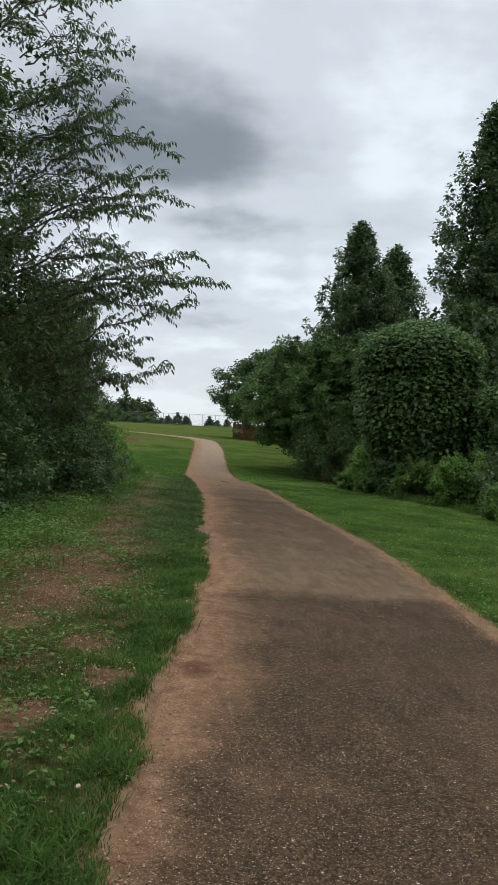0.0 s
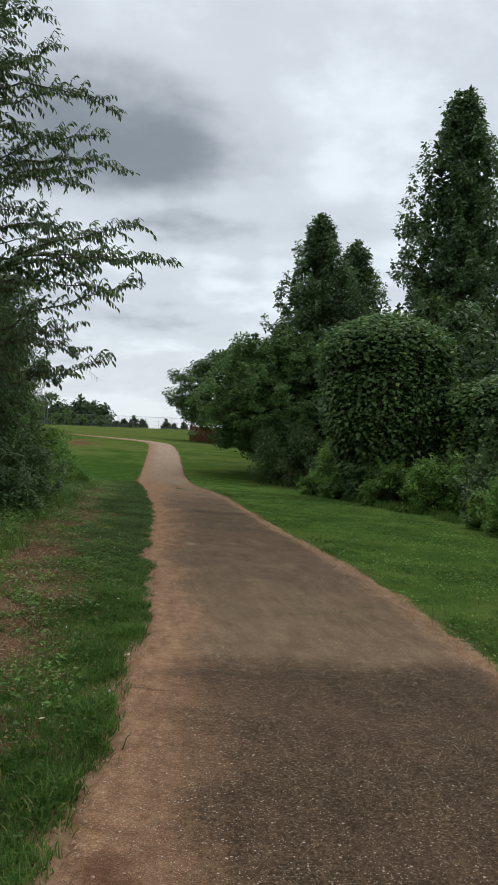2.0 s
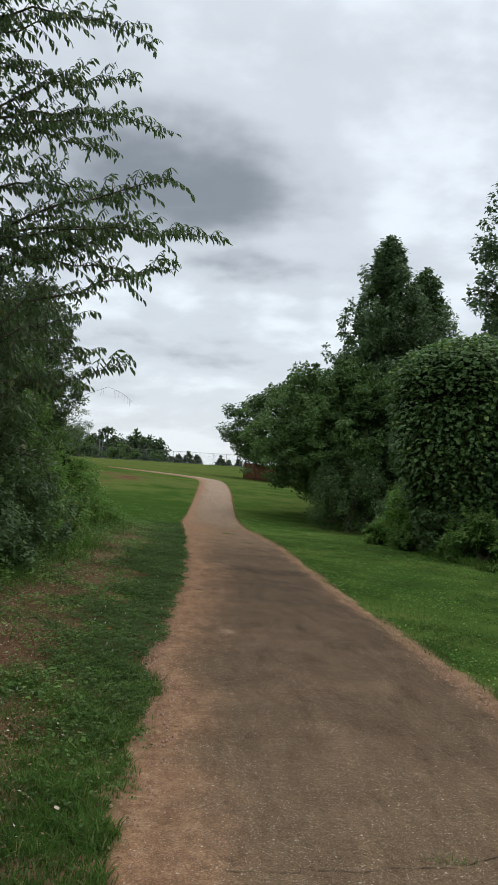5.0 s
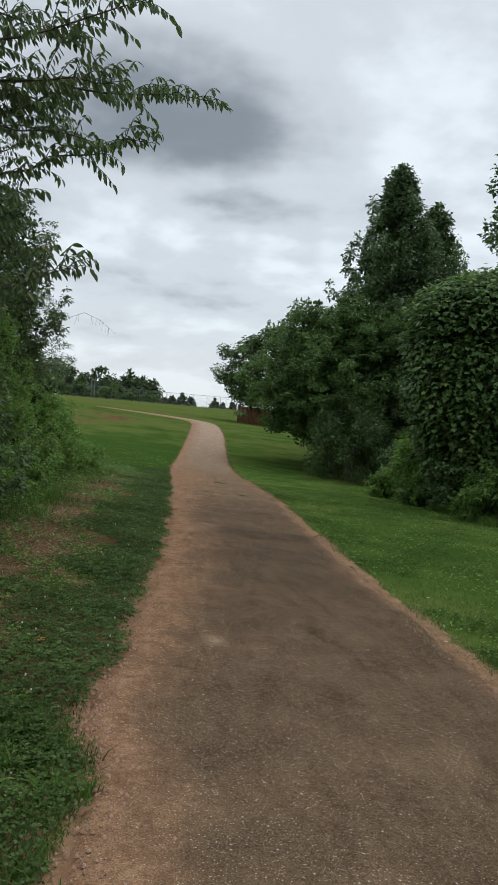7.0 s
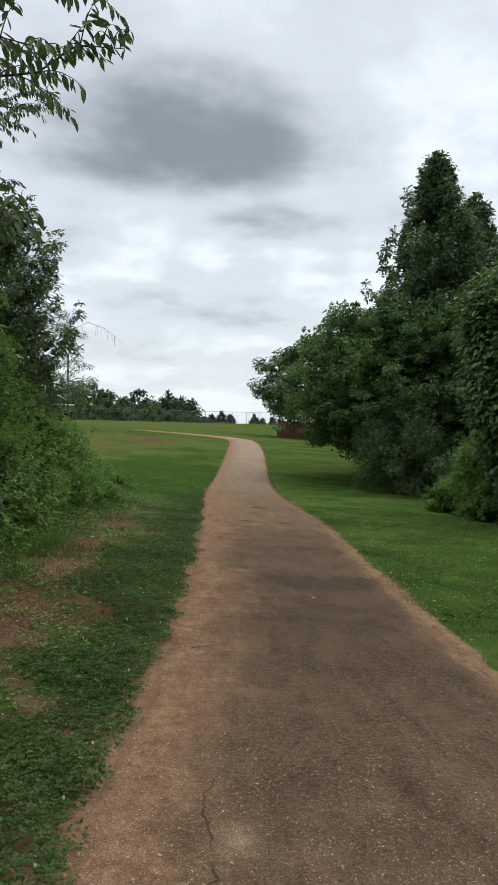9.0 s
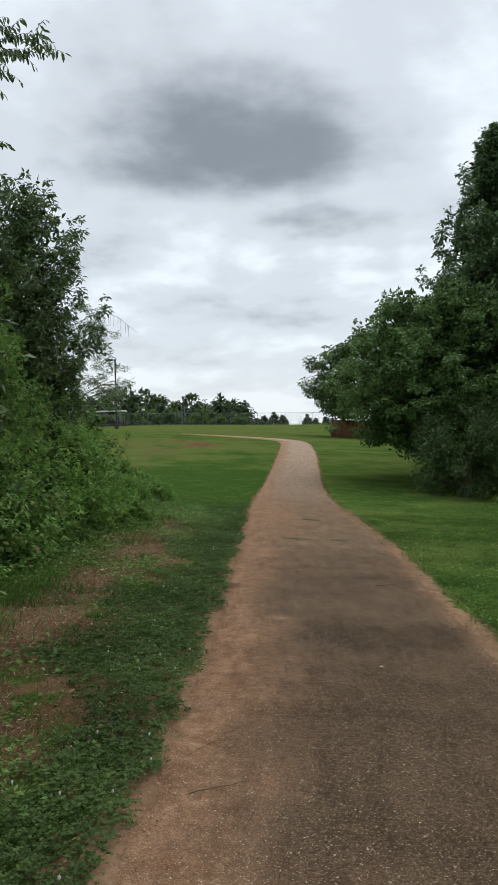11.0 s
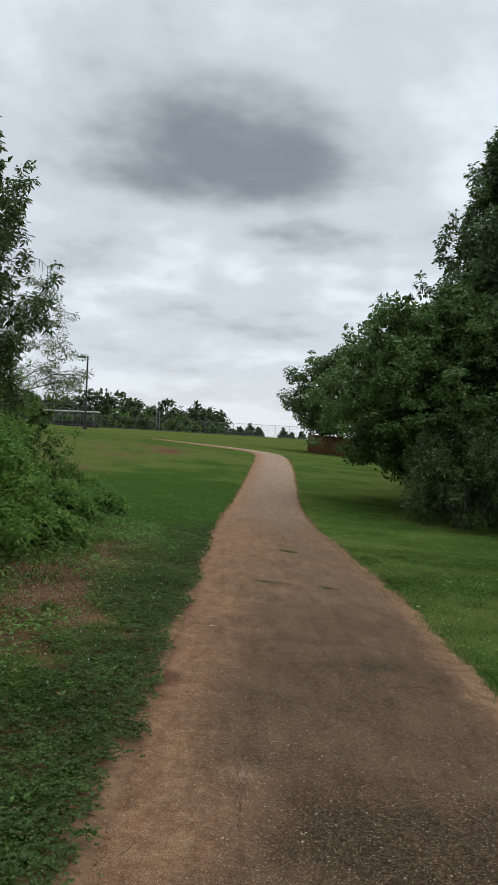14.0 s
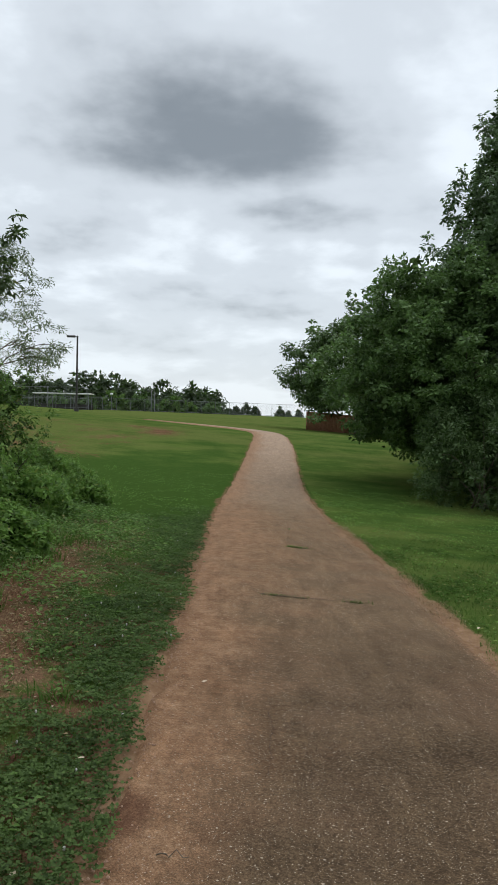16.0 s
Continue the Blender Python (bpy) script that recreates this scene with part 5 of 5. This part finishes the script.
def build_weeds_and_litter():
    rng = np.random.default_rng(23)
    x, y, d = scatter(rng, 30000, 5, 34, -1, 0.9, 2.9)
    keep = (wobble(x, y, 1.3, 8.0) > -0.15 - 0.5 * (d > 1.7)) & (bare_patch(x, y) + 0.6 * rng.random(len(x)) < 0.65)
    x, y, d = x[keep], y[keep], d[keep]
    n = len(x)
    z = ground_z(x, y) + rng.uniform(0.02, 0.22, n) * np.clip(d - 0.7, 0.1, 1.2)
    a = rng.random(n) * 2 * np.pi
    way = np.stack([np.cos(a), np.sin(a), rng.uniform(-0.4, 0.4, n)], -1)
    ob = leaves("weeds", np.stack([x, y, z], -1), way, np.array([0, 0, 1.0]) + rng.normal(0, 0.4, (n, 3)), rng.uniform(0.03, 0.075, n), OVAL, LEAF_BRUSH)
    tagged(ob, "low broad-leaved weeds below the brush", "weeds", kind="stuff")
    x, y, d = scatter(rng, 34000, 1, 33, -1, 0.05, 2.6)
    keep = bare_patch(x, y) + 0.4 * rng.random(len(x)) > 0.26
    x, y = x[keep], y[keep]
    n = len(x)
    a = rng.random(n) * 2 * np.pi
    way = np.stack([np.cos(a), np.sin(a), rng.uniform(-0.15, 0.3, n)], -1)
    ob = leaves("leaf_litter", np.stack([x, y, ground_z(x, y) + 0.02 + rng.uniform(0, 0.02, n)], -1), way, np.array([0, 0, 1.0]) + rng.normal(0, 0.35, (n, 3)), rng.uniform(0.011, 0.030, n), OVAL, DRY)
    tagged(ob, "dry brown fallen leaves on the verge", "leaf litter", kind="stuff")
    x, y, d = scatter(rng, 70000, 1, 33, -1, 0.02, 2.6)
    keep = bare_patch(x, y) + 0.3 * rng.random(len(x)) > 0.38
    x, y = x[keep], y[keep]
    n = len(x)
    a = rng.random(n) * 2 * np.pi
    way = np.stack([np.cos(a), np.sin(a), rng.uniform(-0.2, 0.5, n)], -1)
    ob = leaves("leaf_litter", np.stack([x, y, ground_z(x, y) + 0.012 + rng.uniform(0, 0.02, n)], -1), way, np.array([0, 0, 1.0]) + rng.normal(0, 0.5, (n, 3)), rng.uniform(0.008, 0.030, n), DIAMOND, DRY)
    tagged(ob, "small dry leaf crumbs on bare clay", "leaf litter", kind="stuff")
    # small leaves among the mown grass of both sides
    xa, ya, d = scatter(rng, 30000, 6, 46, 1, 0.1, 5.5)
    xb, yb, d = scatter(rng, 5000, 30, 48, -1, 0.1, 4.5)
    x, y = np.concatenate([xa, xb]), np.concatenate([ya, yb])
    keep = wobble(x, y, 1.9, 4.0) + 0.7 * wobble(x, y, 6.0, 1.0) > -0.1
    x, y = x[keep], y[keep]
    n = len(x)
    a = rng.random(n) * 2 * np.pi
    way = np.stack([np.cos(a), np.sin(a), rng.uniform(-0.1, 0.8, n)], -1)
    ob = leaves("weeds", np.stack([x, y, ground_z(x, y) + rng.uniform(0.01, 0.04, n)], -1), way, np.array([0, 0, 1.0]) + rng.normal(0, 0.5, (n, 3)), rng.uniform(0.02, 0.05, n), DIAMOND, LEAF_BRIGHT)
    tagged(ob, "small green weeds among the mown grass", "weeds", kind="stuff")
    # small-leaved weeds over the same ground
    x, y, d = scatter(rng, 40000, 1, 34, -1, 0.2, 2.6)
    keep = (wobble(x, y, 2.4, 3.0) + 0.5 * wobble(x, y, 7.0) > -0.15) & (bare_patch(x, y) + 0.6 * rng.random(len(x)) < 0.9)
    x, y = x[keep], y[keep]
    n = len(x)
    a = rng.random(n) * 2 * np.pi
    way = np.stack([np.cos(a), np.sin(a), rng.uniform(-0.1, 0.6, n)], -1)
    ob = leaves("weeds", np.stack([x, y, ground_z(x, y) + rng.uniform(0.005, 0.05, n)], -1), way, np.array([0, 0, 1.0]) + rng.normal(0, 0.4, (n, 3)), rng.uniform(0.02, 0.055, n), DIAMOND, LEAF_BRUSH)
    tagged(ob, "small scattered green weeds on the verge", "weeds", kind="stuff")


build_weeds_and_litter()


def crumbs():
    """Crumbs of clay and gravel along the path's edges, and pale chips on it."""
    rng = np.random.default_rng(24)
    chunks = []
    cube = np.array([(-1, -1, -0.6), (1, -1, -0.6), (1, 1, -0.6), (-1, 1, -0.6), (-0.6, -0.6, 0.7), (0.7, -0.6, 0.6), (0.6, 0.7, 0.7), (-0.7, 0.6, 0.5)])
    faces = np.array([(0, 1, 5, 4), (1, 2, 6, 5), (2, 3, 7, 6), (3, 0, 4, 7), (4, 5, 6, 7)])
    for i in range(5200):
        y = rng.uniform(1.5, 30) if i < 4200 else rng.normal(12.8, 1.0)
        x = left_edge(y) + abs(rng.normal(0, 0.16)) if rng.random() < 0.62 else right_edge(y) - abs(rng.normal(0, 0.12))
        s = rng.uniform(0.0015, 0.006) if i < 4200 else rng.uniform(0.002, 0.009)
        a = rng.random() * 6.28
        v = cube * s * rng.uniform(0.7, 1.3, 3)
        v = np.stack([v[:, 0] * math.cos(a) - v[:, 1] * math.sin(a), v[:, 0] * math.sin(a) + v[:, 1] * math.cos(a), v[:, 2]], -1)
        chunks.append((v + (x, y, float(ground_z(x, y)) + 0.012), faces))
    tagged(mesh_object("gravel", *joined(chunks), CLAY), "reddish clay crumbs and gravel along the path", "gravel", kind="stuff")


crumbs()


def crack(name, points, width):
    """A narrow dark crack laid along the path, of uneven width."""
    rng = np.random.default_rng(int(points[0][1] * 100))
    p = []
    for (ax, ay), (bx, by) in zip(points[:-1], points[1:]):
        m = max(4, int(math.hypot(bx - ax, by - ay) / 0.045))
        for i in range(m):
            p.append((ax + (bx - ax) * i / m, ay + (by - ay) * i / m))
    p = np.array(p)
    p[:, 1] += np.cumsum(rng.normal(0, 0.006, len(p))) * 0.8
    p[:, 0] += rng.normal(0, 0.011, len(p))
    p[:, 1] += rng.normal(0, 0.008, len(p))
    d = unit(np.gradient(p, axis=0))
    nrm = np.stack([-d[:, 1], d[:, 0]], -1) * (width * 0.55 * np.clip(rng.normal(0.45, 0.35, len(p)), 0.02, 1.2))[:, None]
    a, b = p - nrm, p + nrm
    z = ground_z(p[:, 0], p[:, 1]) + 0.012 + 0.006 * wobble(p[:, 0], p[:, 1], 1.3, 2.0) + 0.0035
    V = np.concatenate([np.column_stack([a, z]), np.column_stack([b, z])])
    i = np.arange(len(p) - 1)
    F = np.stack([i, i + 1, i + 1 + len(p), i + len(p)], -1)
    return mesh_object(name, V, F, CRACK, PATH_OBJECT)


for pts, w in (([(0.9, 9.05), (1.0, 9.1)], 0.012), ([(0.75, 9.5), (1.72, 9.7), (2.43, 10.1), (2.85, 10.25)], 0.008), ([(0.45, 13.85), (0.8, 13.78), (1.4, 13.55), (2.0, 13.5), (2.6, 13.35), (2.9, 13.4)], 0.008),
               ([(-0.1, 4.06), (0.4, 4.03), (1.2, 4.05), (2.4, 4.12)], 0.008), ([(0.8, 13.8), (0.86, 14.3), (0.8, 14.9), (0.9, 15.3)], 0.009), ([(1.0, 16.2), (1.08, 17.2), (1.0, 18.4), (1.07, 19.6), (1.0, 20.6), (1.08, 22.0)], 0.005), ([(0.55, 17.8), (0.8, 18.3), (1.02, 18.5)], 0.004), ([(0.45, 20.1), (0.7, 20.4), (1.0, 20.6)], 0.004), ([(1.0, 27.32), (1.5, 27.27)], 0.05), ([(1.5, 27.27), (1.8, 27.25)], 0.02), ([(1.82, 27.25), (2.05, 27.23)], 0.05), ([(1.42, 31.2), (1.75, 31.15)], 0.06), ([(2.1, 33.0), (2.3, 32.0), (2.35, 30.8)], 0.012),
               ([(0.9, 17.0), (0.95, 18.0)], 0.004), ([(0.98, 20.6), (1.0, 21.6)], 0.004), ([(1.04, 23.0), (1.06, 24.2)], 0.004), ([(0.5, 18.0), (1.4, 18.1), (2.4, 17.9)], 0.004), ([(1.6, 29.9), (2.4, 29.85)], 0.009), ([(0.2, 7.3), (0.8, 7.2), (1.5, 7.1), (2.5, 7.0)], 0.010),
               ([(2.3, 22.4), (2.5, 23.0), (2.45, 23.6)], 0.005), ([(1.2, 31.5), (2.2, 31.6)], 0.012), ([(1.0, 33.5), (1.6, 33.6)], 0.015)):
    crack("crack", pts, w)


def twig(x, y, length, turn, r=0.003):
    rng = np.random.default_rng(int(y * 1000))
    top = mesh_object("twig", *tube(arc((0, 0, 0.005), (length, 0, 0.006), 0.012, 7, rng, 0.006), r, r * 0.5, 5), BARK, None, smooth=True)
    top.matrix_world = pose(x, y, float(ground_z(x, y)) + 0.014, 0, 0, turn)
    return tagged(top, "thin dry twig lying on the footpath", "twig", "twigs on the path")


for x, y, l, a in ((0.62, 17.35, 0.30, 25), (2.05, 22.9, 0.26, 8), (0.62, 22.3, 0.12, -5), (1.65, 7.9, 0.10, 70), (0.35, 16.9, 0.16, 50), (1.5, 7.0, 0.14, 20)):
    twig(x, y, l, a)


def fallen_leaf(x, y, size, turn, material, label):
    """One curled dead leaf lying flat."""
    bm = bmesh.new()
    rows = []
    for i in range(6):
        t = i / 5
        w = 0.30 * math.sin(math.pi * min(0.98, t * 0.95 + 0.03)) ** 0.8
        lift = 0.12 * (t - 0.5) ** 2
        rows.append([bm.verts.new((t - 0.5, s * w, lift + 0.10 * abs(s) * w)) for s in (-1, 0, 1)])
    for a, b in zip(rows[:-1], rows[1:]):
        for j in range(2):
            bm.faces.new((a[j], a[j + 1], b[j + 1], b[j]))
    me = bpy.data.meshes.new("fallen_leaf")
    bm.to_mesh(me)
    bm.free()
    me.materials.append(material)
    ob = new("fallen_leaf", me)
    on_path = left_edge(y) < x < right_edge(y)
    ob.matrix_world = pose(x, y, float(ground_z(x, y)) + (0.016 if on_path else 0.03), 6, -5, turn) @ Matrix.Scale(size, 4)
    tagged(ob, label, "leaf", "fallen leaves")


STRAW = plain_material("straw_leaf", (0.42, 0.33, 0.22), (0.62, 0.52, 0.40), 30, 0.9)
ORANGE = plain_material("orange_leaf", (0.30, 0.11, 0.03), (0.45, 0.20, 0.06), 30, 0.9)
BROWN = plain_material("brown_leaf", (0.10, 0.055, 0.03), (0.18, 0.10, 0.06), 30, 0.9)
DEAD = [(STRAW, "pale straw-coloured dead leaf on the ground"), (ORANGE, "orange-brown dead leaf on the ground"), (BROWN, "dark brown dead leaf on the ground")]
rng_dead = np.random.default_rng(31)
for i in range(34):
    y = rng_dead.uniform(3, 29)
    x = float(left_edge(y)) - abs(rng_dead.normal(0.12, 0.22))
    kind = DEAD[int(rng_dead.choice([0, 0, 0, 2, 2]))]
    fallen_leaf(x, y, rng_dead.uniform(0.02, 0.045), rng_dead.uniform(0, 360), *kind)
for i in range(10):
    y = rng_dead.uniform(4, 28)
    fallen_leaf(float(right_edge(y)) + rng_dead.normal(0.15, 0.25), y, rng_dead.uniform(0.02, 0.04), rng_dead.uniform(0, 360), *DEAD[(i % 2) * 2])
# leaves that lie alone
for x, y, size, turn, k in ((-0.18, 14.03, 0.07, 60, 1), (0.14, 8.05, 0.045, 20, 0), (0.08, 7.63, 0.05, 140, 0), (-0.21, 3.5, 0.04, 80, 0), (-0.78, 9.78, 0.06, 10, 0), (0.66, 24.37, 0.035, 30, 0),
                            (1.75, 19.63, 0.03, 0, 0), (2.9, 26.47, 0.05, 60, 0), (-1.08, 23.19, 0.09, 15, 0)):
    fallen_leaf(x, y, size, turn, *DEAD[k])
